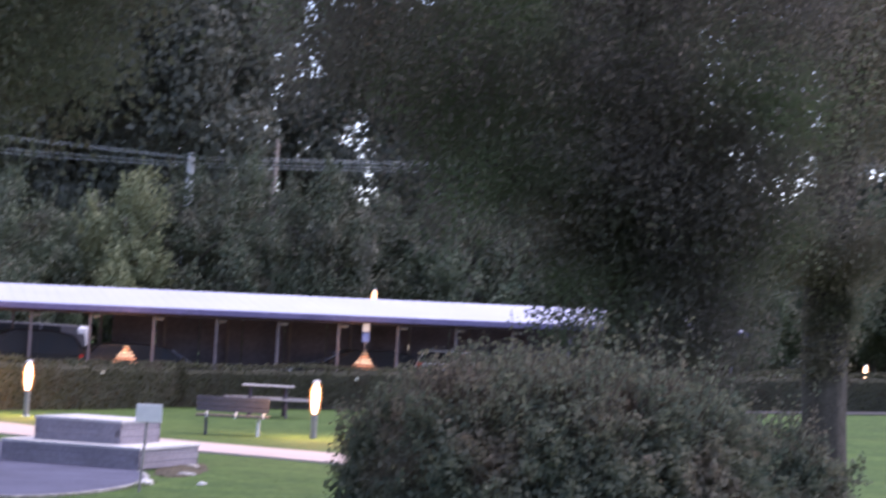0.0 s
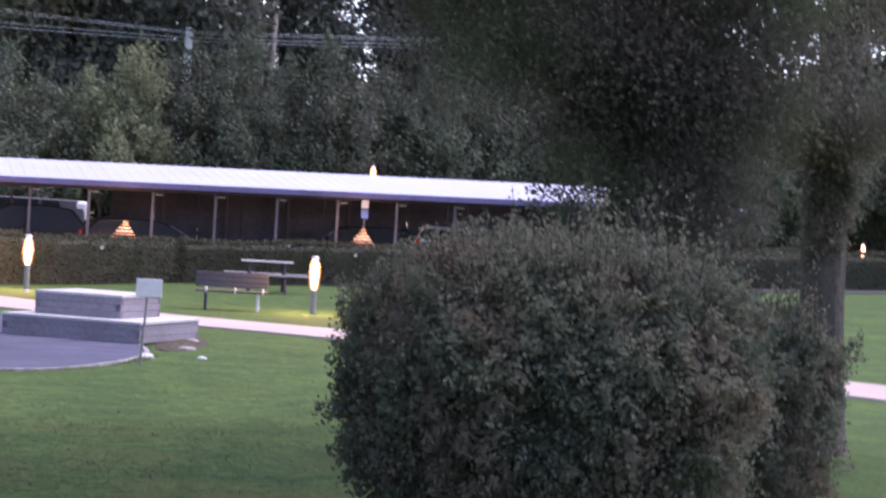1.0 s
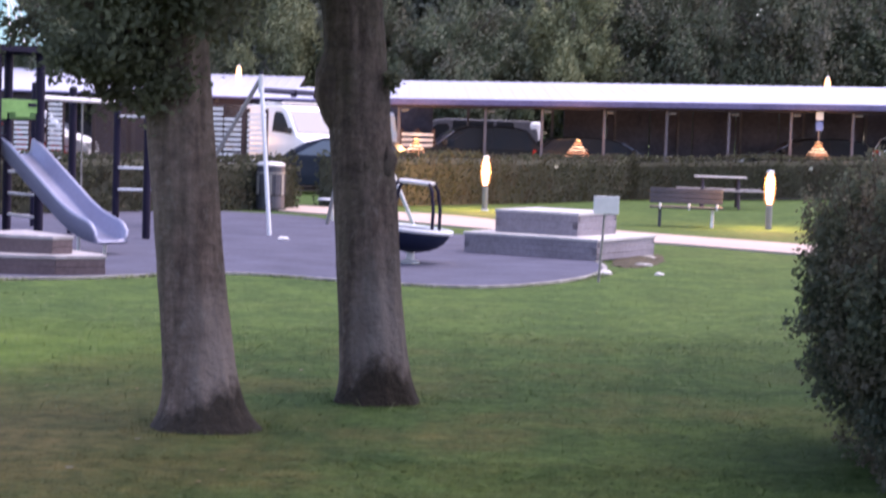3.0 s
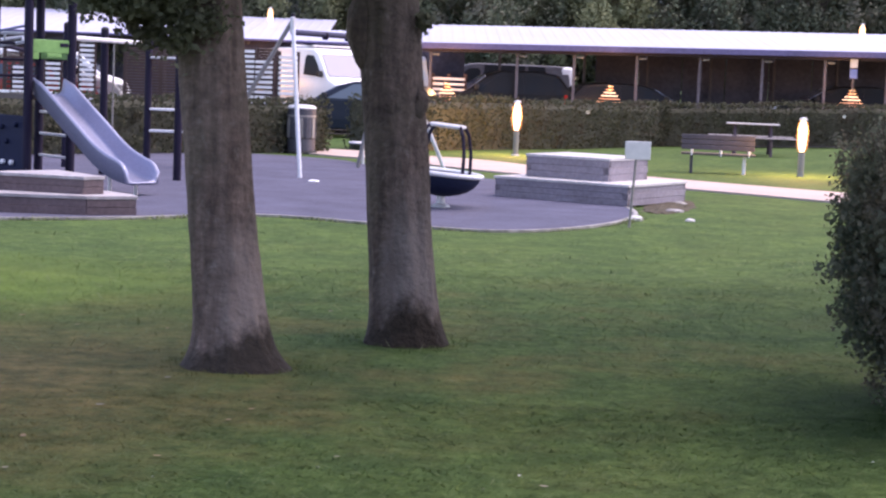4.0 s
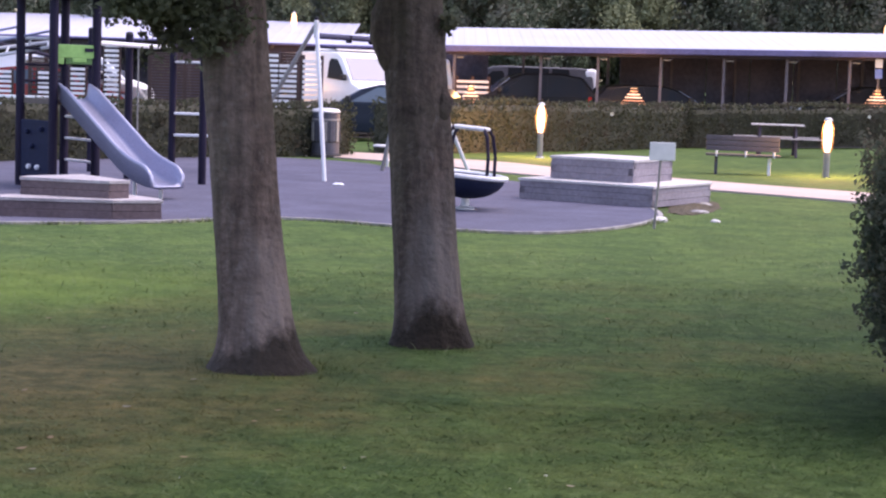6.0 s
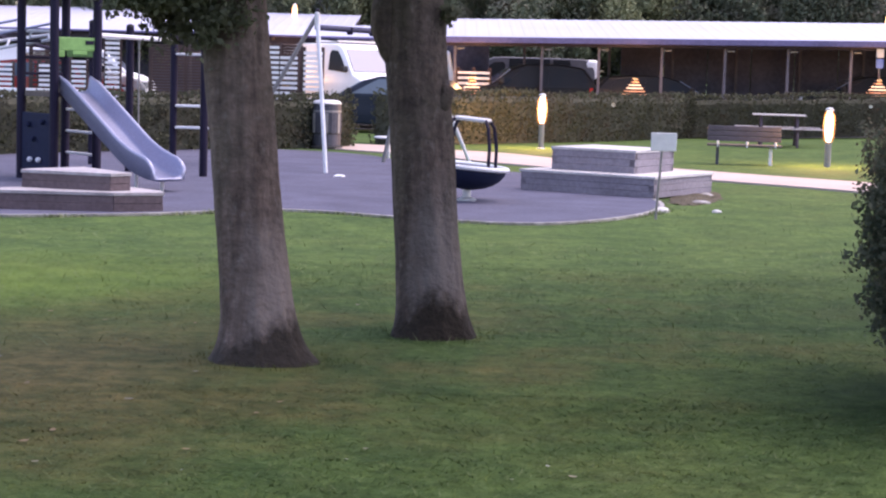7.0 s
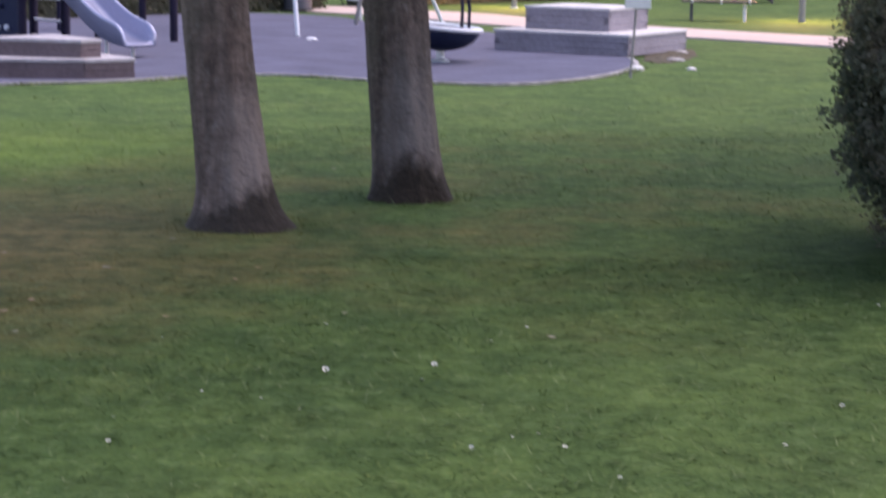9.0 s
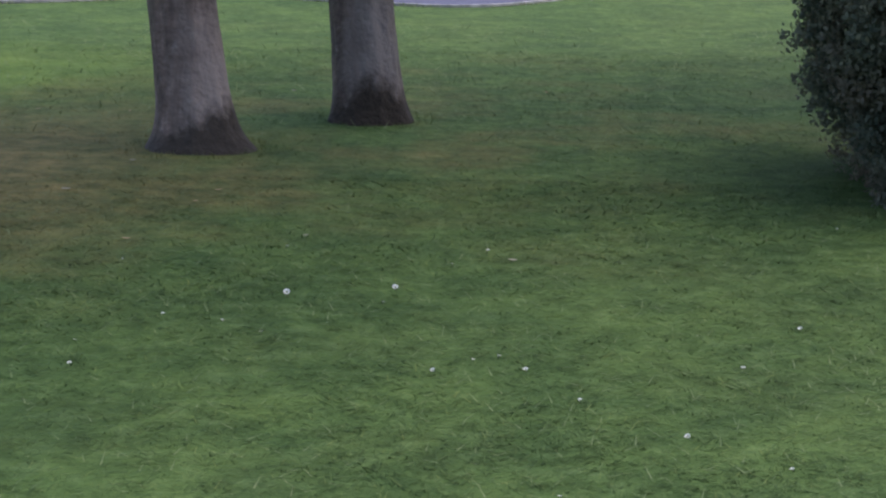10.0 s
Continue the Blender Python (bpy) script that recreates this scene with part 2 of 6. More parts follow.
def mossy_bark(name, a, b, moss, level, slant, dome, pale, pale_at, ring=0.5):
    """Bark with upright fissures, paler blotches about pale_at, and a foot stained dark by damp moss with a ragged
    upper edge.
    """
    m = paint(name, a, b, 0.95, grain=24, patch=5.0, bump=1.0, mix=0.45)
    n, l = m.node_tree.nodes, m.node_tree.links
    p = n["Principled BSDF"]
    bark = p.inputs["Base Color"].links[0].from_socket
    co, sep = n.new("ShaderNodeTexCoord"), n.new("ShaderNodeSeparateXYZ")
    l.new(co.outputs["Object"], sep.inputs[0])

    def noise_of(scale, detail, rough=0.55):
        mp, t = n.new("ShaderNodeMapping"), n.new("ShaderNodeTexNoise")
        mp.inputs["Scale"].default_value = scale
        t.inputs["Scale"].default_value, t.inputs["Detail"].default_value, t.inputs["Roughness"].default_value = 1.0, detail, rough
        l.new(co.outputs["Object"], mp.inputs["Vector"])
        l.new(mp.outputs[0], t.inputs["Vector"])
        return t.outputs["Fac"]

    def ramp_of(fac, p0, c0, p1, c1):
        r = n.new("ShaderNodeValToRGB")
        e = r.color_ramp.elements
        e[0].position, e[1].position, e[0].color, e[1].color = p0, p1, (*c0, 1), (*c1, 1)
        l.new(fac, r.inputs[0])
        return r.outputs[0]

    def mix_of(fac, u, v, how="MIX"):
        x = n.new("ShaderNodeMix")
        x.data_type, x.blend_type = "RGBA", how
        for value, socket in ((fac, x.inputs[0]), (u, x.inputs[6]), (v, x.inputs[7])):
            if isinstance(value, (float, tuple)):
                socket.default_value = value
            else:
                l.new(value, socket)
        return x.outputs[2]

    def calc(how, u, v, w=0.0):
        x = n.new("ShaderNodeMath")
        x.operation = how
        for i, value in enumerate((u, v, w)):
            if isinstance(value, (int, float)):
                x.inputs[i].default_value = value
            else:
                l.new(value, x.inputs[i])
        return x.outputs[0]

    grey = lambda v: (v, v, v)
    # long fissures, and faint rings across the trunk
    bark = mix_of(1.0, bark, ramp_of(noise_of((15, 15, 2.0), 6, 0.62), 0.36, (0.62, 0.60, 0.59), 0.62, (1.14, 1.13, 1.12)), "MULTIPLY")
    bark = mix_of(ring, bark, ramp_of(noise_of((2.5, 2.5, 17), 4), 0.36, grey(0.66), 0.62, grey(1.16)), "MULTIPLY")
    # algae and lichen in blotches
    bark = mix_of(ramp_of(noise_of((3.0, 3.0, 1.6), 5), 0.50, grey(0.0), 0.72, grey(0.55)), bark, (0.096, 0.082, 0.060, 1.0))
    bark = mix_of(ramp_of(noise_of((19, 19, 13), 3), 0.60, grey(0.0), 0.74, grey(0.35)), bark, (0.21, 0.185, 0.165, 1.0))
    # paler part of the lower trunk
    d = n.new("ShaderNodeVectorMath")
    d.operation = "DISTANCE"
    d.inputs[1].default_value = pale_at
    sq = n.new("ShaderNodeMapping")
    sq.inputs["Scale"].default_value = (1.0, 0.6, 0.42)
    l.new(co.outputs["Object"], sq.inputs["Vector"])
    l.new(sq.outputs[0], d.inputs[0])
    near = calc("MULTIPLY_ADD", noise_of((7, 7, 4), 5), 0.30, d.outputs["Value"])
    bark = mix_of(ramp_of(near, 0.22, grey(0.8), 0.42, grey(0.0)), bark, (*pale, 1.0))
    # moss: highest where slant and dome put it
    edge = calc("MULTIPLY_ADD", sep.outputs["X"], slant, sep.outputs["Z"])
    edge = calc("MULTIPLY_ADD", calc("ABSOLUTE", sep.outputs["X"], 0.0), dome, edge)
    edge = calc("MULTIPLY_ADD", noise_of((11, 11, 8), 6, 0.65), 0.30, edge)
    mossy = mix_of(noise_of((26, 26, 20), 3), (*(c * 0.55 for c in moss), 1.0), (*(c * 1.5 for c in moss), 1.0))
    bark = mix_of(ramp_of(edge, level + 0.08, grey(1.0), level + 0.20, grey(0.0)), bark, mossy)
    l.new(bark, p.inputs["Base Color"])
    return m


M_LAWN = lawn_material()
M_GRASS = blade_material()
M_RUBBER = paint("rubber_safety_surface", (0.106, 0.108, 0.160), (0.041, 0.042, 0.066), 0.95, grain=30, patch=1.4, bump=0.5, mix=0.75)
M_SHAFT = paint("grey_painted_shaft", (0.26, 0.25, 0.24), (0.18, 0.17, 0.165), 0.6, grain=20, bump=0.05)
M_KERB = paint("pale_concrete_edging", (0.40, 0.385, 0.37), (0.11, 0.105, 0.105), 0.85, grain=9)
# its pink also holds the lamps' warm light, put into the base colour
M_PATH = paint("pinkish_lamp_warmed_concrete", (0.46, 0.365, 0.33), (0.35, 0.28, 0.25), 0.9, grain=25, patch=0.7)
M_ASPHALT = paint("car_park_asphalt", (0.065, 0.065, 0.068), (0.040, 0.040, 0.042), 0.9, grain=60)
M_BARK_A = mossy_bark("grey_bark", (0.170, 0.122, 0.101), (0.076, 0.055, 0.046), (0.032, 0.025, 0.019), 0.19, -0.52, 0.0, (0.215, 0.174, 0.154), (0.10, -0.12, 0.15))
M_BARK_B = paint("dark_bark", (0.120, 0.105, 0.092), (0.040, 0.035, 0.030), 0.95, grain=18, patch=3.0, bump=0.9, mix=0.6)
M_BARK_C = mossy_bark("dark_mossy_bark", (0.122, 0.090, 0.076), (0.050, 0.038, 0.033), (0.024, 0.018, 0.013), 0.30, -0.12, 0.75, (0.180, 0.154, 0.142), (0.04, -0.13, 0.20), 0.3)
M_MOSS = paint("wet_mossy_bark", (0.110, 0.092, 0.078), (0.048, 0.041, 0.034), 0.95, grain=20, bump=0.8)
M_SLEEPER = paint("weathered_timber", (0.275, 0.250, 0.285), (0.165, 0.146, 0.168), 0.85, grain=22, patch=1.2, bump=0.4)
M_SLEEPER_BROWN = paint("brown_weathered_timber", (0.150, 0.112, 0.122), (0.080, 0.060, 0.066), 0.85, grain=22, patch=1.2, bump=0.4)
M_SLEEPER_TOP = paint("pale_timber_top", (0.54, 0.52, 0.52), (0.34, 0.325, 0.325), 0.8, grain=18, patch=1.2, bump=0.3)
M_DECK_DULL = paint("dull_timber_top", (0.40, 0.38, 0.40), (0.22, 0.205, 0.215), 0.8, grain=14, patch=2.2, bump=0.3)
M_STEEL = paint("brushed_steel", (0.30, 0.315, 0.43), (0.21, 0.22, 0.31), 0.40, 0.45, grain=40, bump=0.05)
M_GALV = paint("galvanised_tube", (0.62, 0.62, 0.63), (0.48, 0.48, 0.50), 0.5, 0.4, grain=30, bump=0.05)
M_NAVY = paint("navy_powder_coat", (0.020, 0.017, 0.036), (0.013, 0.011, 0.024), 0.6, grain=20, bump=0.05, spec=0.1)
M_BLUE_BEAM = paint("dark_blue_beam_paint", (0.030, 0.032, 0.080), (0.020, 0.021, 0.055), 0.6, grain=20, bump=0.05)
M_NAVY_PANEL = paint("navy_plastic_panel", (0.016, 0.022, 0.052), (0.011, 0.015, 0.036), 0.6, grain=20, bump=0.05, spec=0.1)
M_LIME = paint("lime_green_panel", (0.17, 0.36, 0.11), (0.11, 0.25, 0.07), 0.5, grain=14, bump=0.05)
M_TEAL = paint("teal_roof_panel", (0.20, 0.40, 0.40), (0.13, 0.29, 0.30), 0.5, grain=14, bump=0.05)
M_PALE = paint("pale_plastic", (0.68, 0.69, 0.72), (0.55, 0.56, 0.60), 0.45, grain=14, bump=0.05)
M_ROOF = paint("white_metal_roof", (0.48, 0.495, 0.62), (0.41, 0.425, 0.53), 0.45, grain=9, patch=0.6, bump=0.05)
M_GUTTER = paint("violet_grey_gutter", (0.135, 0.12, 0.25), (0.085, 0.078, 0.16), 0.5, grain=12, bump=0.05)
M_TIMBER = paint("brown_stained_timber", (0.150, 0.122, 0.108), (0.085, 0.068, 0.060), 0.8, grain=18, bump=0.3)
M_BEAM = paint("dark_violet_beam", (0.060, 0.050, 0.070), (0.036, 0.030, 0.042), 0.8, grain=18, bump=0.2)
M_SLAT = paint("red_brown_slats", (0.085, 0.052, 0.050), (0.045, 0.030, 0.028), 0.75, grain=18, bump=0.2)
M_SLAT_PALE = paint("pale_painted_slats", (0.74, 0.73, 0.76), (0.60, 0.59, 0.62), 0.5, grain=18, bump=0.1)
M_BACK = paint("black_stained_boards", (0.120, 0.118, 0.160), (0.062, 0.060, 0.084), 0.9, grain=9, patch=1.0, bump=0.2)
M_POST = paint("grey_weathered_post", (0.165, 0.152, 0.172), (0.095, 0.087, 0.100), 0.85, grain=18, bump=0.2)
M_AQUA = paint("pale_aqua_plastic", (0.36, 0.50, 0.50), (0.27, 0.40, 0.41), 0.45, grain=14, bump=0.05)
M_CABLE = paint("weathered_cable", (0.50, 0.53, 0.52), (0.38, 0.41, 0.40), 0.6, grain=10, bump=0)
M_DEAD = paint("bleached_dead_wood", (0.26, 0.225, 0.20), (0.14, 0.12, 0.105), 0.95, grain=18, patch=3.0, bump=0.6)
M_CONCRETE = paint("weathered_concrete", (0.55, 0.54, 0.53), (0.40, 0.39, 0.38), 0.9, grain=14, bump=0.2)
M_WHITE_CAR = paint("white_car_paint", (0.80, 0.81, 0.83), (0.74, 0.75, 0.77), 0.40, grain=5, bump=0.0, spec=0.4)
M_DARK_CAR = paint("blue_black_car_paint", (0.018, 0.024, 0.040), (0.012, 0.016, 0.028), 0.4, grain=5, bump=0.0, spec=0.2)
M_BLACK_CAR = paint("black_car_paint", (0.012, 0.012, 0.014), (0.009, 0.009, 0.010), 0.4, grain=5, bump=0.0, spec=0.2)
M_RED_CAR = paint("red_car_paint", (0.45, 0.055, 0.045), (0.36, 0.042, 0.036), 0.25, grain=5, bump=0.0, spec=0.5)
M_GREY_CAR = paint("dark_grey_car_paint", (0.110, 0.110, 0.125), (0.085, 0.085, 0.098), 0.4, grain=5, bump=0.0, spec=0.3)
M_TYRE = paint("tyre_rubber", (0.022, 0.022, 0.022), (0.014, 0.014, 0.014), 0.9, grain=40)
M_ALLOY = paint("silver_rim", (0.50, 0.50, 0.52), (0.38, 0.38, 0.40), 0.35, 0.7, grain=20)
M_GLASS = glass("tinted_glass", (0.015, 0.017, 0.020))
M_GLASS.node_tree.nodes["Principled BSDF"].inputs["Specular IOR Level"].default_value = 0.12
M_GLASS.node_tree.nodes["Principled BSDF"].inputs["Roughness"].default_value = 0.4
# reflected sky is put into the base colour of these two glasses
M_SCREEN = glass("windscreen_sky_tint", (0.13, 0.15, 0.21))
M_PANE = glass("side_glass_sky_tint", (0.10, 0.125, 0.155))
M_TAIL = paint("red_lamp_lens", (0.45, 0.03, 0.02), (0.35, 0.02, 0.02), 0.2, grain=20, bump=0)
M_HEADLIGHT = paint("clear_lamp_lens", (0.60, 0.62, 0.64), (0.45, 0.46, 0.48), 0.12, grain=20, bump=0)
M_PLASTIC = paint("black_plastic_trim", (0.028, 0.028, 0.030), (0.020, 0.020, 0.021), 0.6, grain=30)
M_BIN = paint("grey_litter_bin", (0.085, 0.086, 0.108), (0.052, 0.053, 0.068), 0.5, 0.3, grain=12)
M_LAMP = glow("warm_lamp_tube", (1.0, 0.76, 0.50), 4.0)
M_HALO = halo_shell("amber_halo_shell", (1.0, 0.40, 0.14), 0.34, 0.60)
M_LOUVRE_CORE = glow("warm_louvre_core", (1.0, 0.66, 0.42), 0.75)
M_LAMP_FAR = glow("warm_lantern", (1.0, 0.55, 0.24), 1.0)
M_LOUVRE = glow("warm_louvre", (1.0, 0.44, 0.22), 0.20)
M_STALK = paint("dry_grass_stalks", (0.155, 0.185, 0.085), (0.10, 0.14, 0.055), 0.8, grain=3, bump=0)
M_SOIL = paint("bare_soil", (0.080, 0.064, 0.042), (0.045, 0.040, 0.024), 1.0, grain=30, bump=0.5)
M_TWIG = paint("brown_twigs", (0.085, 0.065, 0.050), (0.050, 0.038, 0.030), 0.9, grain=20)
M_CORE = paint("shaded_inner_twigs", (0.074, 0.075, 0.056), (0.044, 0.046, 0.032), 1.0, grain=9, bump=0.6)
M_BUSH = leafy("shrub_leaves", (0.048, 0.072, 0.054), (0.200, 0.212, 0.148), (0.28, 0.23, 0.17), 0.5, 0.8, alt=(0.190, 0.150, 0.118), alt_scale=2.2)
M_HEDGE = leafy("hedge_leaves", (0.046, 0.052, 0.032), (0.074, 0.078, 0.046), (0.086, 0.070, 0.048), 0.3, 0.8, alt=(0.064, 0.050, 0.038), alt_scale=1.6)
M_CROWN = leafy("lime_tree_leaves", (0.096, 0.110, 0.074), (0.166, 0.180, 0.116), (0.16, 0.13, 0.085), 0.6, 0.75, alt=(0.105, 0.092, 0.066), alt_scale=2.2)
M_DARK_CROWN = leafy("dark_tree_leaves", (0.108, 0.100, 0.088), (0.178, 0.166, 0.142), (0.23, 0.18, 0.145), 0.65, 0.85, alt=(0.110, 0.160, 0.078), alt_scale=0.9)
M_BROWN_CROWN = leafy("brownish_tree_leaves", (0.145, 0.132, 0.098), (0.240, 0.215, 0.160), (0.21, 0.16, 0.12), 0.65, 0.85, alt=(0.090, 0.110, 0.070), alt_scale=1.5)
M_FAR_A = leafy("grey_green_foliage", (0.062, 0.084, 0.056), (0.136, 0.164, 0.102), (0.20, 0.18, 0.14), 0.22, 0.7, 0.7, alt=(0.150, 0.142, 0.110), alt_scale=0.9)
M_FAR_B = leafy("willow_foliage", (0.110, 0.130, 0.070), (0.225, 0.240, 0.135), (0.24, 0.24, 0.15), 0.25, 0.7, 0.6)
M_FAR_C = leafy("tall_wood_foliage", (0.100, 0.112, 0.094), (0.185, 0.195, 0.155), (0.16, 0.16, 0.13), 0.45, 0.7, 0.6)
M_NOTICE = paint("blue_notice_panel", (0.10, 0.16, 0.42), (0.07, 0.12, 0.32), 0.5, grain=14, bump=0.02)
M_PETAL = paint("daisy_petals", (0.66, 0.66, 0.60), (0.52, 0.52, 0.46), 0.7, grain=60, bump=0)


# ---- building helpers ----
def tagged_thing(name, label, category, at=(0, 0, 0), rz=0.0, group="", kind=""):
    ob = new(name)
    ob.empty_display_size = 0.2
    ob.matrix_world = pose(*at, 0, 0, rz)
    return tagged(ob, label, category, group, kind)


def part(name, bm, material, parent, label="", smooth=False):
    """Links a bmesh (or a mesh) as one mesh object under its thing."""
    if isinstance(bm, bmesh.types.BMesh):
        bmesh.ops.recalc_face_normals(bm, faces=bm.faces)
        me = bpy.data.meshes.new(name)
        bm.to_mesh(me)
        bm.free()
    else:
        me = bm
    if smooth:
        me.shade_smooth()
    if not me.materials:
        me.materials.append(material)
    ob = new(name, me)
    ob.parent = parent
    return tagged(ob, label)


def block(cx, cy, cz, sx, sy, sz, bevel=0.0, bm=None, rz=0.0, turn=None):
    own = bm is None
    bm = bm or bmesh.new()
    m = Matrix.Translation((cx, cy, cz)) @ (turn or pose(0, 0, 0, 0, 0, rz)) @ Matrix.Diagonal((sx, sy, sz, 1))
    made = bmesh.ops.create_cube(bm, size=1, matrix=m)
    if bevel:
        edges = {e for v in made["verts"] for e in v.link_edges}
        bmesh.ops.bevel(bm, geom=list(edges), offset=bevel, segments=2, affect="EDGES", profile=0.5)
    return bm


def tube(p0, p1, r0, r1=None, n=10, bm=None):
    """A round bar from p0 to p1."""
    bm = bm or bmesh.new()
    p0, p1 = Vector(p0), Vector(p1)
    r1 = r0 if r1 is None else r1
    q = (p1 - p0).to_track_quat("Z", "Y").to_matrix().to_4x4()
    m = Matrix.Translation((p0 + p1) / 2) @ q
    bmesh.ops.create_cone(bm, cap_ends=True, segments=n, radius1=r0, radius2=r1, depth=(p1 - p0).length, matrix=m)
    return bm


def bent(points, radii, n=12, bm=None, wobble=0.0, seed=0):
    """A tapered, bent limb through the points, closed at its ends."""
    bm = bm or bmesh.new()
    rings, q, last = [], None, None
    for i, (p, r) in enumerate(zip(points, radii)):
        p = Vector(p)
        a = Vector(points[max(i - 1, 0)])
        b = Vector(points[min(i + 1, len(points) - 1)])
        way = (b - a).normalized()
        q = way.to_track_quat("Z", "Y").to_matrix() if q is None else last.rotation_difference(way).to_matrix() @ q
        last = way
        ring = []
        for k in range(n):
            t = 2 * math.pi * k / n
            rr = r * (1 + wobble * noise.noise(Vector((3 * math.cos(t) + seed, 3 * math.sin(t), p.z * 2.2))))
            ring.append(bm.verts.new(p + q @ Vector((rr * math.cos(t), rr * math.sin(t), 0))))
        rings.append(ring)
    for u, v in zip(rings, rings[1:]):
        for k in range(n):
            bm.faces.new((u[k], u[(k + 1) % n], v[(k + 1) % n], v[k]))
    bm.faces.new(rings[0][::-1])
    bm.faces.new(rings[-1])
    return bm


def lathe(profile, n=24, bm=None, at=(0, 0, 0)):
    """A turned form from (radius, height) pairs."""
    bm = bm or bmesh.new()
    rings = [[bm.verts.new((at[0] + r * math.cos(2 * math.pi * k / n), at[1] + r * math.sin(2 * math.pi * k / n), at[2] + z)) for k in range(n)] for r, z in profile]
    for u, v in zip(rings, rings[1:]):
        for k in range(n):
            bm.faces.new((u[k], u[(k + 1) % n], v[(k + 1) % n], v[k]))
    bm.faces.new(rings[0][::-1])
    bm.faces.new(rings[-1])
    return bm


def prism(outline, z0, z1, bevel=0.0, bm=None):
    bm = bm or bmesh.new()
    low = [bm.verts.new((x, y, z0)) for x, y in outline]
    top = [bm.verts.new((x, y, z1)) for x, y in outline]
    k = len(outline)
    for i in range(k):
        bm.faces.new((low[i], low[(i + 1) % k], top[(i + 1) % k], top[i]))
    bm.faces.new(low[::-1])
    f = bm.faces.new(top)
    if bevel:
        bmesh.ops.bevel(bm, geom=list(f.edges), offset=bevel, segments=2, affect="EDGES", profile=0.5)
    return bm


def mesh_of(name, verts, faces, corners):
    """A mesh from numpy arrays, quickly; every face has the same number of corners."""
    me = bpy.data.meshes.new(name)
    verts, faces = np.asarray(verts, np.float32), np.asarray(faces, np.int32)
    me.vertices.add(len(verts))
    me.vertices.foreach_set("co", verts.ravel())
    me.loops.add(faces.size)
    me.loops.foreach_set("vertex_index", faces.ravel())
    me.polygons.add(len(faces))
    me.polygons.foreach_set("loop_start", np.arange(len(faces), dtype=np.int32) * corners)
    me.update(calc_edges=True)
    return me


def leaf_mesh(name, centres, size, rng, droop=0.3, facing=None, ruffle=0.45):
    """One small pointed, folded leaf (two quads' worth of fold) at every centre."""
    k = len(centres)
    d = rng.normal(size=(k, 3))
    d[:, 2] -= droop
    d /= np.linalg.norm(d, axis=1)[:, None]
    u = rng.normal(size=(k, 3))
    u -= (u * d).sum(1)[:, None] * d
    u /= np.linalg.norm(u, axis=1)[:, None]
    if facing is not None:
        # leaves spread flat to the face of the bunch they grow on
        f = facing + ruffle * rng.normal(size=(k, 3))
        f /= np.linalg.norm(f, axis=1)[:, None]
        d -= (d * f).sum(1)[:, None] * f
        d /= np.linalg.norm(d, axis=1)[:, None]
        u = np.cross(f, d)
    w = np.cross(d, u)
    s = size * rng.uniform(0.6, 1.3, k)[:, None]
    a = centres - d * s * 0.5
    c = centres + d * s * 0.5
    b = centres + u * s * 0.3 + w * s * 0.09
    e = centres - u * s * 0.3 + w * s * 0.09
    verts = np.stack([a, b, c, e], 1).reshape(-1, 3)
    i = np.arange(k)[:, None] * 4
    faces = np.concatenate([i + [0, 1, 2], i + [0, 2, 3]], 0)
    return mesh_of(name, verts, faces, 3)


def shell_points(rng, count, centre, radii, inner=0.72, power=2.0, lump=0.14, cut=None):
    """Points in the outer shell of a lumpy rounded form; power above 2 makes it boxier."""
    v = rng.normal(size=(count, 3))
    v /= np.linalg.norm(v, axis=1)[:, None]
    k = ((v[:, 0] ** 2 + v[:, 1] ** 2) ** (power / 2) + np.abs(v[:, 2]) ** power) ** (-1.0 / power)
    ph = rng.uniform(0, 6.28, 6)
    l = 1 + lump * (np.sin(v[:, 0] * 5 + ph[0]) * np.sin(v[:, 1] * 5 + ph[1]) + 0.7 * np.sin(v[:, 2] * 7 + ph[2]) * np.sin(v[:, 0] * 8 + ph[3]) + 0.4 * np.sin(v[:, 1] * 13 + ph[4]))
    r = rng.uniform(inner, 1.0, count) ** 0.7 * k * l
    p = np.array(centre) + v * r[:, None] * np.array(radii)
    return p if cut is None else p[p[:, 2] > cut]


def clump_points(rng, clumps, per, spread):
    """Leaves gathered in loose bunches."""
    c = np.repeat(clumps, per, 0)
    return c + rng.normal(size=c.shape) * spread


def smooth(a, b, v):
    t = min(1.0, max(0.0, (v - a) / (b - a)))
    return t * t * (3 - 2 * t)


def rise(x, y):
    """Height of the ground: level here, climbing gently to the right beyond the path."""
    return 0.034 * max(0.0, min(x, 60.0) - 6.0) * smooth(26, 40, y)


# ---- ground ----
def ground_sheet(name, xs, ys, lift, material, label, category):
    verts = [(x, y, rise(x, y) + lift) for y in ys for x in xs]
    w = len(xs)
    faces = [(j * w + i, j * w + i + 1, (j + 1) * w + i + 1, (j + 1) * w + i) for j in range(len(ys) - 1) for i in range(w - 1)]
    me = mesh_of(name, verts, faces, 4)
    me.materials.append(material)
    me.shade_smooth()
    return tagged(new(name, me), label, category, kind="structure")


def steps(*stops):
    """Grid lines: (from, to, step) runs."""
    out = []
    for a, b, s in stops:
        out += list(np.arange(a, b, s))
    return out + [stops[-1][1]]


ground_sheet("ground", steps((-900, -60, 140), (-60, 80, 4), (80, 900, 140)), steps((-400, -20, 95), (-20, 0, 5), (0, 60, 2), (60, 120, 6), (120, 1500, 230)), 0.0,
             M_LAWN, "mown green lawn with worn brownish patches", "lawn")
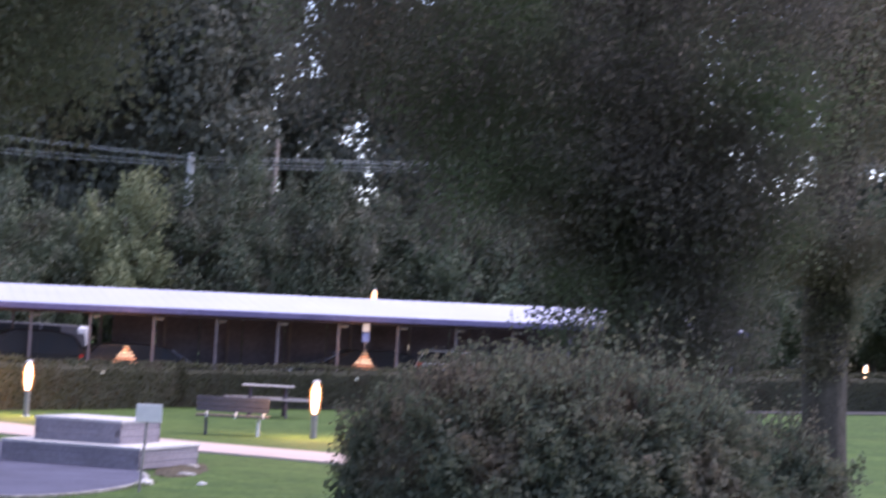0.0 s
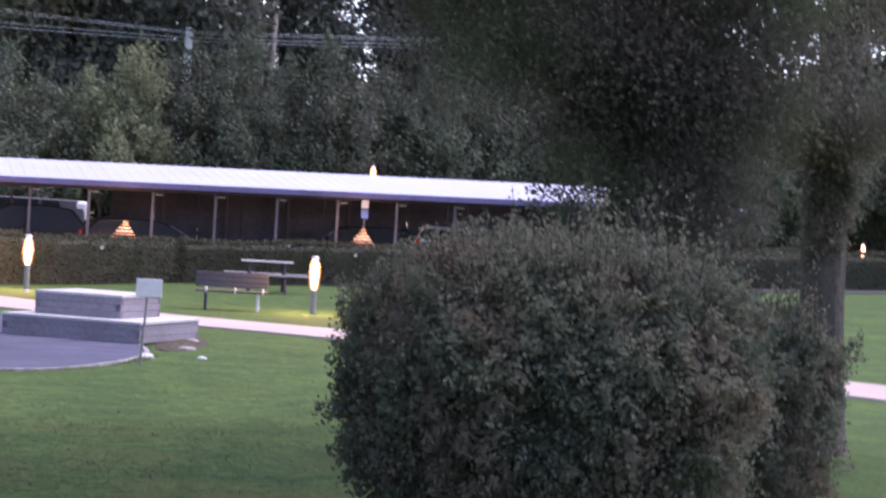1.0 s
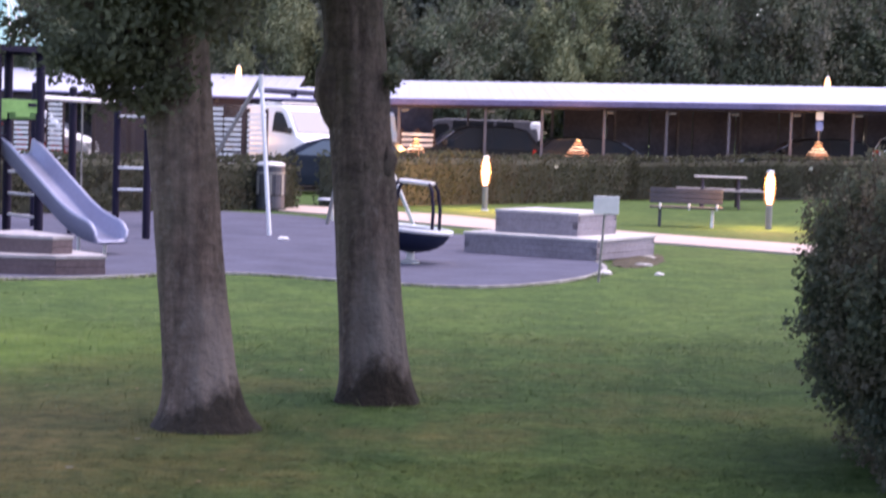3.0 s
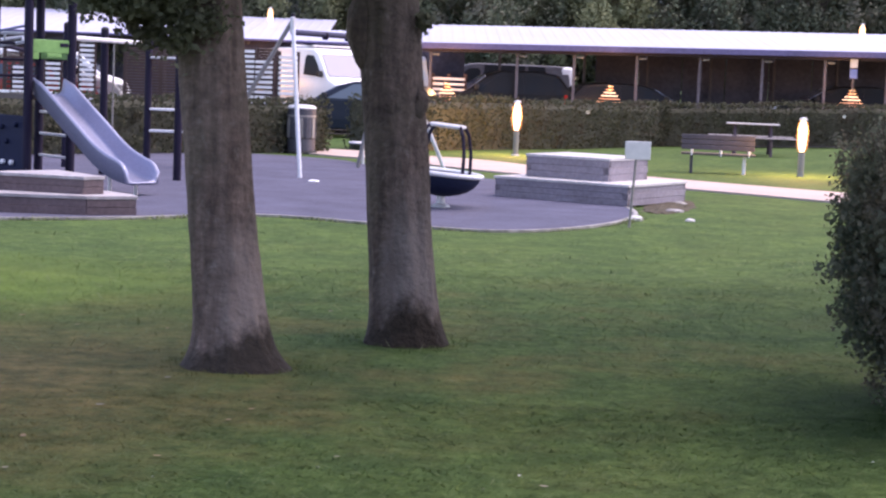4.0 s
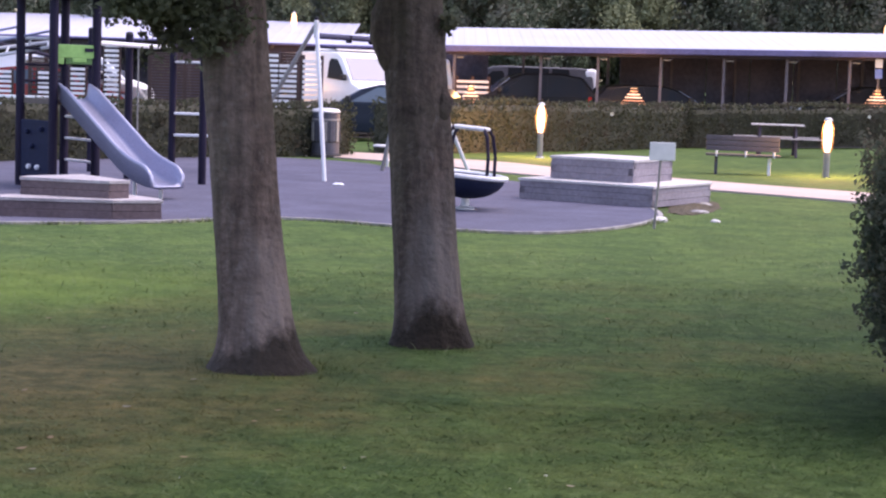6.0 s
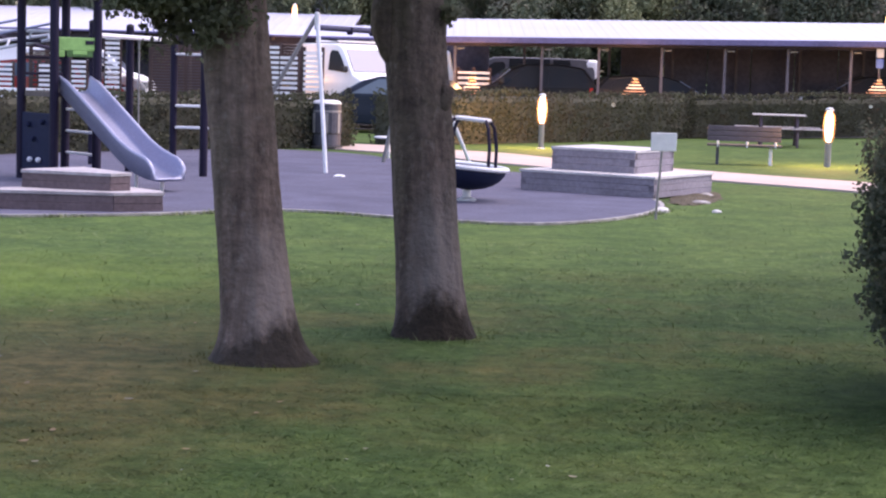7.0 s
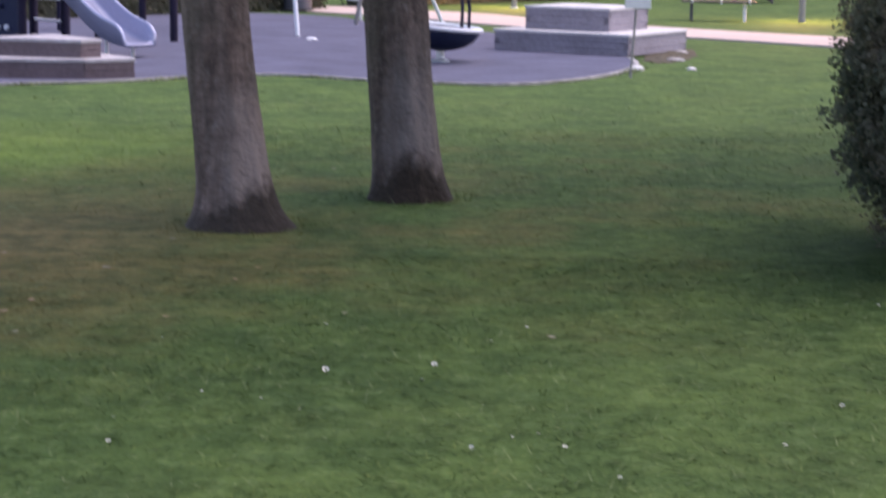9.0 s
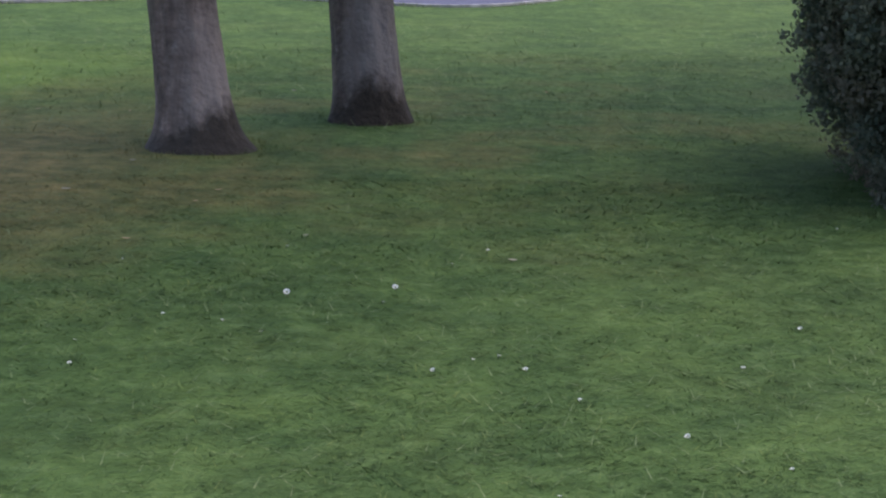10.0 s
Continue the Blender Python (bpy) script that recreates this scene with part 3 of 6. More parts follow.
ground_sheet("car_park_ground", steps((-40, 60, 4)), steps((47.2, 63, 2)), 0.03, M_ASPHALT, "dark asphalt of the car park behind the hedge", "car park")


def ribbon(name, centre, width, lift, depth, material, label, category):
    """A paved strip along a line, as a slab."""
    bm = bmesh.new()
    rows = []
    for i, (x, y) in enumerate(centre):
        a, b = Vector(centre[max(i - 1, 0)]), Vector(centre[min(i + 1, len(centre) - 1)])
        t = (b - a).normalized()
        s = Vector((t.y, -t.x)) * width / 2
        z = rise(x, y) + lift
        rows.append([bm.verts.new((x - s.x, y - s.y, z - depth)), bm.verts.new((x - s.x, y - s.y, z)), bm.verts.new((x + s.x, y + s.y, z)), bm.verts.new((x + s.x, y + s.y, z - depth))])
    for u, v in zip(rows, rows[1:]):
        for k in range(3):
            bm.faces.new((u[k], u[k + 1], v[k + 1], v[k]))
    bm.faces.new(rows[0])
    bm.faces.new(rows[-1][::-1])
    bmesh.ops.recalc_face_normals(bm, faces=bm.faces)
    me = bpy.data.meshes.new(name)
    bm.to_mesh(me)
    bm.free()
    me.materials.append(material)
    return tagged(new(name, me), label, category, kind="structure")


def curve_through(points, per=6):
    """Catmull-Rom line through the points."""
    out = []
    for i in range(len(points) - 1):
        p = [Vector(points[min(max(i + k, 0), len(points) - 1)]) for k in (-1, 0, 1, 2)]
        for s in range(per):
            t = s / per
            out.append(tuple(0.5 * ((2 * p[1]) + (p[2] - p[0]) * t + (2 * p[0] - 5 * p[1] + 4 * p[2] - p[3]) * t * t + (3 * p[1] - p[0] - 3 * p[2] + p[3]) * t ** 3)))
    return out + [tuple(points[-1])]


ribbon("path", curve_through([(-9, 36.6), (-5, 36.9), (-2.2, 36.9), (-0.9, 35.8), (0.45, 34.9), (1.7, 32.7), (4.3, 29.9), (6.35, 28.0), (9.2, 24.6), (11.8, 20.5), (14.5, 15)]), 2.2, 0.03, 0.2,
       M_PATH, "pale pinkish concrete footpath curving across the lawn", "path")

MAT_EDGE = curve_through([(-8.6, 23.5), (-7.0, 19.6), (-5.2, 18.3), (-3.4, 18.9), (-1.84, 20.1), (-0.54, 19.6), (0.7, 19.2), (1.62, 19.8), (2.52, 21.5), (2.78, 23.6), (2.2, 27.6), (1.0, 29.3), (-0.9, 32.1), (-1.6, 33.6), (-3.3, 34.6), (-5.7, 33.1), (-7.6, 29.5), (-8.6, 23.5)], 5)
mat_me = bpy.data.meshes.new("play_surface")
mat_bm = prism(MAT_EDGE[:-1], -0.1, 0.022, 0.0)
mat_bm.to_mesh(mat_me)
mat_bm.free()
mat_me.materials.append(M_RUBBER)
tagged(new("play_surface", mat_me), "grey violet rubber safety surface of the playground", "playground floor", kind="structure")
ribbon("edging", MAT_EDGE[5:46], 0.06, 0.03, 0.15, M_KERB, "narrow pale concrete edging round the play surface", "kerb")


def scatter_blades(name, x_of, y0, y1, count, length, rng):
    """Upright grass blades between two distances, over the width x_of(y)."""
    u = rng.uniform(0, 1, count)
    y = np.sqrt(y0 * y0 + u * (y1 * y1 - y0 * y0))
    lo, hi = x_of(y)
    x = lo + (hi - lo) * rng.uniform(0, 1, count)
    keep = np.ones(count, bool)
    poly = np.array(MAT_EDGE)
    far = y > 17
    if far.any():
        inside = np.zeros(count, bool)
        for (ax, ay), (bx, by) in zip(poly[:-1], poly[1:]):
            c = (ay > y) != (by > y)
            with np.errstate(divide="ignore", invalid="ignore"):
                inside ^= c & (x < (bx - ax) * (y - ay) / (by - ay) + ax)
        keep &= ~inside
    keep &= ~((x - 2.9) + (y - 28.9) > -3.2) | (y < 24)
    worn = np.hypot(x + 2.1, (y - 9.2) * 0.62) + 0.35 * np.sin(x * 5 + y * 3) + 0.3 * np.sin(y * 7 - x * 2)
    chance = np.clip((worn - 0.1) / 1.6, 0.35, 1.0)
    rim = np.clip(np.minimum(x - lo, hi - x) / 1.6, 0, 1) * np.clip((y - 2.2) / 1.2, 0, 1)
    keep &= rng.uniform(0, 1, count) < chance * rim
    x, y = x[keep], y[keep]
    k = len(x)
    tuft = np.sin(x * 17 + 3 * np.sin(y * 7)) * np.sin(y * 14 + 3 * np.sin(x * 6))
    h = length * rng.uniform(0.45, 1.25, k) * (0.9 + 0.4 * np.maximum(0, tuft) + 0.15 * np.sin(x * 1.9 + 1.3 * np.sin(y * 1.4)) * np.sin(y * 1.7))
    a = rng.uniform(0, 6.283, k)
    wd = np.stack([np.cos(a), np.sin(a), np.zeros(k)], 1) * (h * 0.17)[:, None]
    lean = np.stack([np.cos(a + 1.3), np.sin(a + 1.3), np.zeros(k)], 1) * (h * rng.uniform(1.8, 3.8, k))[:, None]
    root = np.stack([x, y, np.zeros(k) - 0.002], 1)
    tip = root + lean + np.stack([np.zeros(k), np.zeros(k), h], 1)
    verts = np.stack([root - wd, root + wd, tip], 1).reshape(-1, 3)
    me = mesh_of(name, verts, np.arange(3 * k).reshape(-1, 3), 3)
    me.materials.append(M_GRASS)
    return tagged(new(name, me), "short mown grass blades of the lawn", "grass", kind="stuff")


rng = np.random.default_rng(7)
wedge = lambda y: (-0.42 * y - 1.8, 0.44 * y + 1.8)
scatter_blades("grass", wedge, 2.2, 9.0, 400000, 0.013, rng)
scatter_blades("grass", wedge, 9.0, 15.0, 200000, 0.013, rng)
scatter_blades("grass", wedge, 15.0, 27.0, 90000, 0.015, rng)


def foot_tufts(cx, cy, r0, r1, count, length, rng):
    """Longer, unmown blades in a ring about a trunk."""
    a, d = rng.uniform(0, 6.283, count), rng.uniform(r0, r1, count)
    d = d + 0.05 * np.sin(3 * a + cx * 4)
    root = np.stack([cx + d * np.cos(a), cy + d * np.sin(a), np.full(count, -0.003)], 1)
    h = length * rng.uniform(0.3, 1.2, count) * (0.6 + 0.5 * np.sin(a * 5 + cx) ** 2)
    b = rng.uniform(0, 6.283, count)
    wd = np.stack([np.cos(b), np.sin(b), np.zeros(count)], 1) * (h * 0.08)[:, None]
    tip = root + np.stack([np.cos(b + 1.3) * h * 0.6, np.sin(b + 1.3) * h * 0.6, h], 1)
    me = mesh_of("grass", np.stack([root - wd, root + wd, tip], 1).reshape(-1, 3), np.arange(3 * count).reshape(-1, 3), 3)
    me.materials.append(M_GRASS)
    return tagged(new("grass", me), "longer grass blades round the foot of a trunk", "grass", kind="stuff")


foot_tufts(-1.0, 9.9, 0.24, 0.48, 1300, 0.030, rng)
foot_tufts(-0.05, 11.0, 0.22, 0.44, 1100, 0.028, rng)


def edge_fringe(line, count, length, rng):
    """Unmown blades along the outer side of the play surface, leaning over its edging here and there."""
    p = np.array(line, float)
    seg = p[1:] - p[:-1]
    run_of = np.linalg.norm(seg, axis=1)
    i = rng.choice(len(seg), count, p=run_of / run_of.sum())
    d = seg[i] / run_of[i][:, None]
    out = np.stack([d[:, 1], -d[:, 0]], 1)
    at = p[i] + seg[i] * rng.uniform(0, 1, count)[:, None]
    thick = 0.5 + 0.5 * np.sin(at[:, 0] * 3.1 + 2 * np.sin(at[:, 0] * 1.3)) * np.sin(at[:, 1] * 2.3 + at[:, 0])
    at = at + out * (0.03 + np.abs(rng.normal(size=count)) * 0.06)[:, None]
    h = length * rng.uniform(0.35, 1.2, count) * (0.35 + thick)
    b = rng.uniform(0, 6.283, count)
    root = np.stack([at[:, 0], at[:, 1], np.full(count, -0.003)], 1)
    wd = np.stack([np.cos(b), np.sin(b), np.zeros(count)], 1) * (h * 0.12)[:, None]
    tip = root + np.stack([np.cos(b + 1.3) * h * 0.8 - out[:, 0] * h * 0.3, np.sin(b + 1.3) * h * 0.8 - out[:, 1] * h * 0.3, h], 1)
    me = mesh_of("grass", np.stack([root - wd, root + wd, tip], 1).reshape(-1, 3), np.arange(3 * count).reshape(-1, 3), 3)
    me.materials.append(M_STALK)
    return tagged(new("grass", me), "unmown grass fringe along the edging of the play surface", "grass", kind="stuff")


edge_fringe(MAT_EDGE[5:46], 3200, 0.045, rng)


# ---- unseen wall added behind the viewer to hold back and bounce sky light ----
wall_me = bpy.data.meshes.new("light_wall_south")
wall_bm = block(0, -7.15, 2.0, 40, 0.3, 4.2)
wall_bm.to_mesh(wall_me)
wall_bm.free()
wall_me.materials.append(M_CONCRETE)
tagged(new("light_wall_south", wall_me), "unseen pale wall added behind the viewer to shape the light", "wall", kind="structure")


# ---- trees that stand on the lawn ----
def lawn_tree(name, label, line, radii, foot, limbs, clump_boxes, leaf_n, leaf_size, bark, leaves, seed, roots=()):
    """Trunk with root flare, limbs and a crown of leaf bunches. line: trunk axis points."""
    r = np.random.default_rng(seed)
    t = tagged_thing(name, label, "tree", (line[0][0], line[0][1], 0))
    off = Vector((line[0][0], line[0][1], 0))
    pts, rad = [], []
    for i in range(len(line) - 1):
        for s in range(5):
            k = s / 5
            pts.append(Vector(line[i]).lerp(Vector(line[i + 1]), k) - off)
            rad.append(radii[i] * (1 - k) + radii[i + 1] * k)
    pts.append(Vector(line[-1]) - off)
    rad.append(radii[-1])
    # trunk and root flare are one skin: furrowed bark above, buttresses that run out into the grass below
    bm, n, rings = bmesh.new(), 72, []
    levels = [-0.06, -0.02, 0.0, 0.02, 0.045, 0.07, 0.10, 0.13, 0.17, 0.21, 0.26, 0.31, 0.37, 0.44] + [0.52 + 0.085 * i for i in range(24)] + [2.7, 3.1, 3.6, 4.4, 5.5, line[-1][2]]
    for z in levels:
        i = 0
        while i < len(pts) - 2 and pts[i + 1].z < z:
            i += 1
        k = (z - pts[i].z) / (pts[i + 1].z - pts[i].z)
        axis, r0 = pts[i].lerp(pts[i + 1], max(0.0, k)), rad[i] + (rad[i + 1] - rad[i]) * max(0.0, min(1.0, k))
        spread = (foot * 1.20 - rad[0]) * math.exp(-max(0.0, z) / 0.12) * (1.0 if z >= 0 else 1.15)
        ring = []
        for j in range(n):
            a = 2 * math.pi * j / n
            c, s = math.cos(a), math.sin(a)
            lobes = 1 + 0.20 * (math.sin(3 * a + seed) + 0.6 * math.sin(5 * a + 2 * seed)) + sum(g * 2.4 * max(0.0, math.cos(a - b)) ** 6 for b, g in roots)
            furrow = noise.noise(Vector((c * 9, s * 9, z * 1.6 + seed))) * 0.035 + noise.noise(Vector((c * 2.2, s * 2.2, z * 1.3 - seed))) * 0.075 + noise.noise(Vector((c * 5, s * 5, z * 7 + seed))) * 0.022
            rr = r0 * (1 + furrow) + spread * max(0.15, lobes)
            ring.append(bm.verts.new((axis.x + rr * c, axis.y + rr * s, z + (0.012 * noise.noise(Vector((c * 4, s * 4, seed))) if 0 < z < 0.1 else 0))))
        rings.append(ring)
    for u, v in zip(rings, rings[1:]):
        for j in range(n):
            bm.faces.new((u[j], u[(j + 1) % n], v[(j + 1) % n], v[j]))
    bm.faces.new(rings[-1])
    part("trunk", bm, bark, t, smooth=True)
    for ln, ra in limbs:
        part("limb", bent([Vector(p) - off for p in ln], ra, 10, wobble=0.15, seed=seed), bark, t, smooth=True)
    pts = []
    for centre, half, clumps, spread in clump_boxes:
        c = np.array(centre) + r.uniform(-1, 1, (clumps, 3)) * np.array(half)
        pts.append(clump_points(r, c, max(4, leaf_n // max(1, sum(b[2] for b in clump_boxes))), spread))
    p = np.concatenate(pts) - np.array(off)
    part("crown", leaf_mesh("crown", p, leaf_size, r), leaves, t, "small dark green leaves in loose bunches")
    return t


lawn_tree("tree", "grey-barked lawn tree with a pale lower trunk and low leafy branches",
          [(-1.00, 9.9, -0.05), (-1.095, 9.9, 0.8), (-1.178, 9.9, 1.7), (-1.25, 9.9, 2.6), (-1.30, 9.95, 4.5), (-1.2, 10.0, 7.0)], [0.205, 0.188, 0.182, 0.18, 0.15, 0.08], 0.230,
          [([(-1.22, 9.9, 1.95), (-1.45, 9.75, 2.2), (-1.7, 9.6, 2.35), (-1.95, 9.5, 2.45)], [0.07, 0.05, 0.035, 0.015]),
           ([(-1.22, 9.9, 2.2), (-0.9, 9.6, 2.6), (-0.6, 9.4, 3.0)], [0.06, 0.045, 0.02]),
           ([(-1.22, 9.9, 2.0), (-1.5, 10.3, 2.3), (-2.0, 10.8, 2.55)], [0.06, 0.04, 0.02])],
          [((-1.42, 9.8, 2.42), (0.48, 0.6, 0.22), 80, 0.09), ((-1.35, 9.9, 2.8), (0.55, 0.8, 0.3), 110, 0.11), ((-1.3, 10.0, 3.4), (1.5, 1.2, 0.5), 160, 0.16),
           # boxes at y 8.2, 6.8 and z 6.3: unseen, added to shade the lawn
           ((-1.2, 10.0, 4.8), (1.7, 1.6, 1.2), 260, 0.2), ((-1.0, 8.2, 4.9), (2.4, 2.0, 0.6), 240, 0.22), ((-0.6, 6.8, 5.3), (2.2, 1.2, 0.5), 120, 0.22), ((-0.6, 9.8, 6.3), (2.6, 2.4, 0.9), 420, 0.26), ((-1.36, 9.68, 1.94), (0.22, 0.12, 0.12), 22, 0.055), ((-1.75, 9.7, 2.14), (0.35, 0.2, 0.06), 8, 0.05), ((-1.62, 9.6, 2.02), (0.20, 0.2, 0.05), 14, 0.05)],
          170000, 0.048, M_BARK_A, M_CROWN, 3, ((-0.35, 0.42), (-1.5, 0.25), (3.5, 0.15)))

lawn_tree("tree", "dark-barked lawn tree with a black mossy foot beside its neighbour",
          [(-0.05, 11.0, -0.05), (-0.118, 11.05, 0.75), (-0.215, 11.1, 1.9), (-0.31, 11.1, 2.8), (-0.4, 11.1, 4.6), (-0.3, 11.1, 7.0)], [0.215, 0.20, 0.192, 0.192, 0.16, 0.08], 0.222,
          [([(-0.27, 11.08, 1.60), (-0.34, 11.08, 1.76), (-0.38, 11.08, 1.90), (-0.375, 11.08, 2.02), (-0.33, 11.08, 2.14), (-0.28, 11.08, 2.30)], [0.06, 0.10, 0.115, 0.115, 0.11, 0.08]),
           ([(-0.07, 11.02, 1.36), (-0.035, 11.0, 1.45), (-0.015, 11.0, 1.51), (-0.05, 11.02, 1.60)], [0.05, 0.062, 0.058, 0.03]),
           ([(-0.2, 11.05, 1.86), (-0.06, 11.0, 1.93), (-0.02, 10.95, 1.98)], [0.03, 0.015, 0.006])],
          # boxes at y 9.0 and z 6.2: out of view, added as lawn shade
          [((-0.5, 11.1, 3.5), (1.5, 1.2, 0.45), 150, 0.17), ((-0.4, 11.1, 4.9), (1.8, 1.6, 1.1), 260, 0.2), ((0.6, 9.0, 5.0), (1.8, 1.6, 0.6), 150, 0.22), ((1.2, 10.2, 6.2), (2.2, 2.4, 0.9), 360, 0.26), ((-0.9, 10.9, 2.9), (0.5, 0.5, 0.2), 26, 0.10), ((-0.02, 11.0, 1.98), (0.02, 0.05, 0.03), 1, 0.025)],
          130000, 0.048, M_BARK_C, M_CROWN, 8, ((-0.4, 0.08), (3.6, 0.1)))

lawn_tree("tree", "large dark tree with dense low foliage behind the clipped shrub",
          [(5.35, 12.6, -0.05), (5.3, 12.6, 1.6), (5.3, 12.6, 3.2), (5.2, 12.6, 5.5), (5.2, 12.6, 8.0)], [0.36, 0.30, 0.27, 0.2, 0.08], 0.38,
          [([(5.3, 12.6, 2.2), (4.6, 12.4, 2.8), (3.8, 12.2, 3.2)], [0.10, 0.07, 0.03]), ([(5.3, 12.6, 2.4), (5.8, 12.5, 2.9), (6.2, 12.3, 3.3)], [0.10, 0.07, 0.03])],
          [((5.3, 12.4, 2.5), (0.75, 0.6, 0.7), 260, 0.13), ((4.9, 12.4, 3.3), (1.5, 1.1, 0.55), 400, 0.16), ((4.5, 12.4, 4.3), (2.1, 1.4, 0.7), 480, 0.2), ((4.5, 12.6, 5.8), (2.3, 1.6, 1.0), 480, 0.24)],
          210000, 0.041, M_BARK_B, M_DARK_CROWN, 13)

lawn_tree("tree", "slender dark tree leaning slightly at the edge of the lawn",
          [(7.62, 14.0, -0.05), (7.57, 14.0, 1.5), (7.55, 14.0, 2.7), (7.7, 14.0, 4.5), (7.9, 14.0, 7.0)], [0.23, 0.19, 0.20, 0.14, 0.06], 0.25,
          [([(7.72, 14.0, 2.6), (7.5, 13.9, 3.1), (7.3, 13.8, 3.7)], [0.06, 0.04, 0.02])],
          [((7.9, 14.0, 4.45), (1.6, 1.2, 0.75), 300, 0.18), ((7.9, 14.0, 5.6), (1.9, 1.5, 1.0), 320, 0.22), ((7.2, 13.7, 2.85), (0.7, 0.6, 0.22), 90, 0.12), ((7.55, 13.88, 2.25), (0.17, 0.10, 0.50), 70, 0.06)],
          110000, 0.042, M_MOSS, M_BROWN_CROWN, 19)


# ---- clipped shrubs ----
def shrub(label, at, radii, height, count, size, seed, sprigs=0, lean=0.0):
    """A clipped barrel-shaped shrub: stems, dark inside, leaves outside and some long shoots."""
    r = np.random.default_rng(seed)
    t = tagged_thing("shrub", label, "shrub", at)
    mid = height * 0.56
    rz = height - mid
    core = bmesh.new()
    bmesh.ops.create_icosphere(core, subdivisions=4, radius=1.0)
    for v in core.verts:
        k = ((v.co.x ** 2 + v.co.y ** 2) ** 1.4 + abs(v.co.z) ** 2.8) ** (-1 / 2.8)
        if v.co.z < 0:
            q = abs(v.co.z * k)
            f = 1 / max(0.4, (1 - min(0.999, q) ** 2.8) ** (1 / 2.8))
            v.co = Vector((v.co.x * f, v.co.y * f, v.co.z))
        w = v.co * k * (0.80 + 0.10 * noise.noise(v.co * 3 + Vector((seed, 0, 0))))
        v.co = Vector((w.x * radii[0] * (1 - lean * max(0, -w.z)), w.y * radii[1] * (1 - lean * max(0, -w.z)), mid + w.z * (rz if w.z > 0 else mid * 1.3)))
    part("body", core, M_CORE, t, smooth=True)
    p = shell_points(r, count, (0, 0, 0), (1, 1, 1), 0.66, 2.8, 0.085)
    low = np.maximum(0, -p[:, 2])
    full = 1 / np.maximum(0.4, (1 - np.minimum(0.999, low) ** 2.8) ** (1 / 2.8))
    p[:, :2] *= full[:, None]
    q = np.stack([p[:, 0] * radii[0] * (1 - lean * low), p[:, 1] * radii[1] * (1 - lean * low), mid + np.where(p[:, 2] > 0, p[:, 2] * rz, p[:, 2] * mid * 1.3)], 1)
    knob = np.array([0.15 * noise.noise(Vector(v) * 4.2 + Vector((seed, 0, 0))) + 0.11 * noise.noise(Vector(v) * 9.5) for v in q])
    q = q + p * (knob[:, None] - 0.04)
    face = p * np.array([1.0, 1.0, 1.6])
    face /= np.linalg.norm(face, axis=1)[:, None]
    # leaves sit in short sprays of about a hand's breadth, with darker gaps between them
    per = 14
    n = len(q) // per
    root, out = q[:n], face[:n] + np.array([0, 0, 0.35]) + r.normal(size=(n, 3)) * 0.65
    out /= np.linalg.norm(out, axis=1)[:, None]
    along = r.uniform(-0.2, 1.0, (n, per)) * r.uniform(0.03, 0.095, n)[:, None]
    q = (root[:, None, :] + out[:, None, :] * along[:, :, None] + r.normal(size=(n, per, 3)) * 0.019).reshape(-1, 3)
    face = np.repeat(face[:n] + r.normal(size=(n, 3)) * 0.7, per, 0)
    face /= np.linalg.norm(face, axis=1)[:, None]
    face, q = face[q[:, 2] > 0.0], q[q[:, 2] > 0.0]
    part("leaves", leaf_mesh("leaves", q, size, r, 0.3, face, 0.40), M_BUSH, t)
    tw, shoots = bmesh.new(), []
    for i in range(sprigs):
        a = r.uniform(0, 6.283)
        if i % 2:
            d = r.uniform(0.05, 0.97) ** 0.5
            x, y = radii[0] * d * math.cos(a) * 0.9, radii[1] * d * math.sin(a) * 0.9
            z = mid + rz * (1 - d ** 3) ** (1 / 3) * 0.94
            h = r.uniform(0.06, 0.20) if r.uniform() < 0.88 or math.cos(a) < -0.3 else r.uniform(0.22, 0.46)
            top = Vector((x + r.normal() * 0.06, y + r.normal() * 0.06, z + h))
        else:
            z = r.uniform(0.25, mid * 1.45)
            w = 0.93 * (1 - lean * max(0, mid - z) / mid) * (1 - 0.35 * smooth(mid, mid * 1.8, z))
            x, y = radii[0] * w * math.cos(a), radii[1] * w * math.sin(a)
            h = r.uniform(0.03, 0.09)
            top = Vector((x + h * math.cos(a) * 0.8, y + h * math.sin(a) * 0.8, z + h * r.uniform(-0.3, 1.0)))
        tube(Vector((x, y, z)) * 0.96, top, 0.004, 0.002, 5, tw)
        for k in range(int(8 + h * 34)):
            shoots.append(Vector((x, y, z)).lerp(top, r.uniform(0.1, 1.05)) + Vector(r.normal(size=3) * 0.024))
    if sprigs:
        tagged(part("twig_work", tw, M_TWIG, t), kind="stuff")
        part("leaf_spray", leaf_mesh("leaf_spray", np.array([tuple(v) for v in shoots]), size, r), M_BUSH, t, "loose shoots sticking out of the clipped top")["kind"] = "stuff"
    stem = bmesh.new()
    for i in range(5):
        a = i * 1.26
        tube((0.1 * math.cos(a), 0.1 * math.sin(a), -0.05), (0.3 * math.cos(a), 0.3 * math.sin(a), 0.5), 0.03, 0.02, 7, stem)
    part("stems", stem, M_TWIG, t)
    return t


shrub("broad clipped grey-green shrub with a rounded top on the lawn", (3.285, 8.95, 0), (1.14, 1.18), 1.66, 235000, 0.033, 21, 1700, 0.29)
shrub("smaller dark green shrub standing against the broad one", (4.98, 10.1, 0), (0.60, 0.66), 1.36, 56000, 0.033, 22, 420, 0.2)


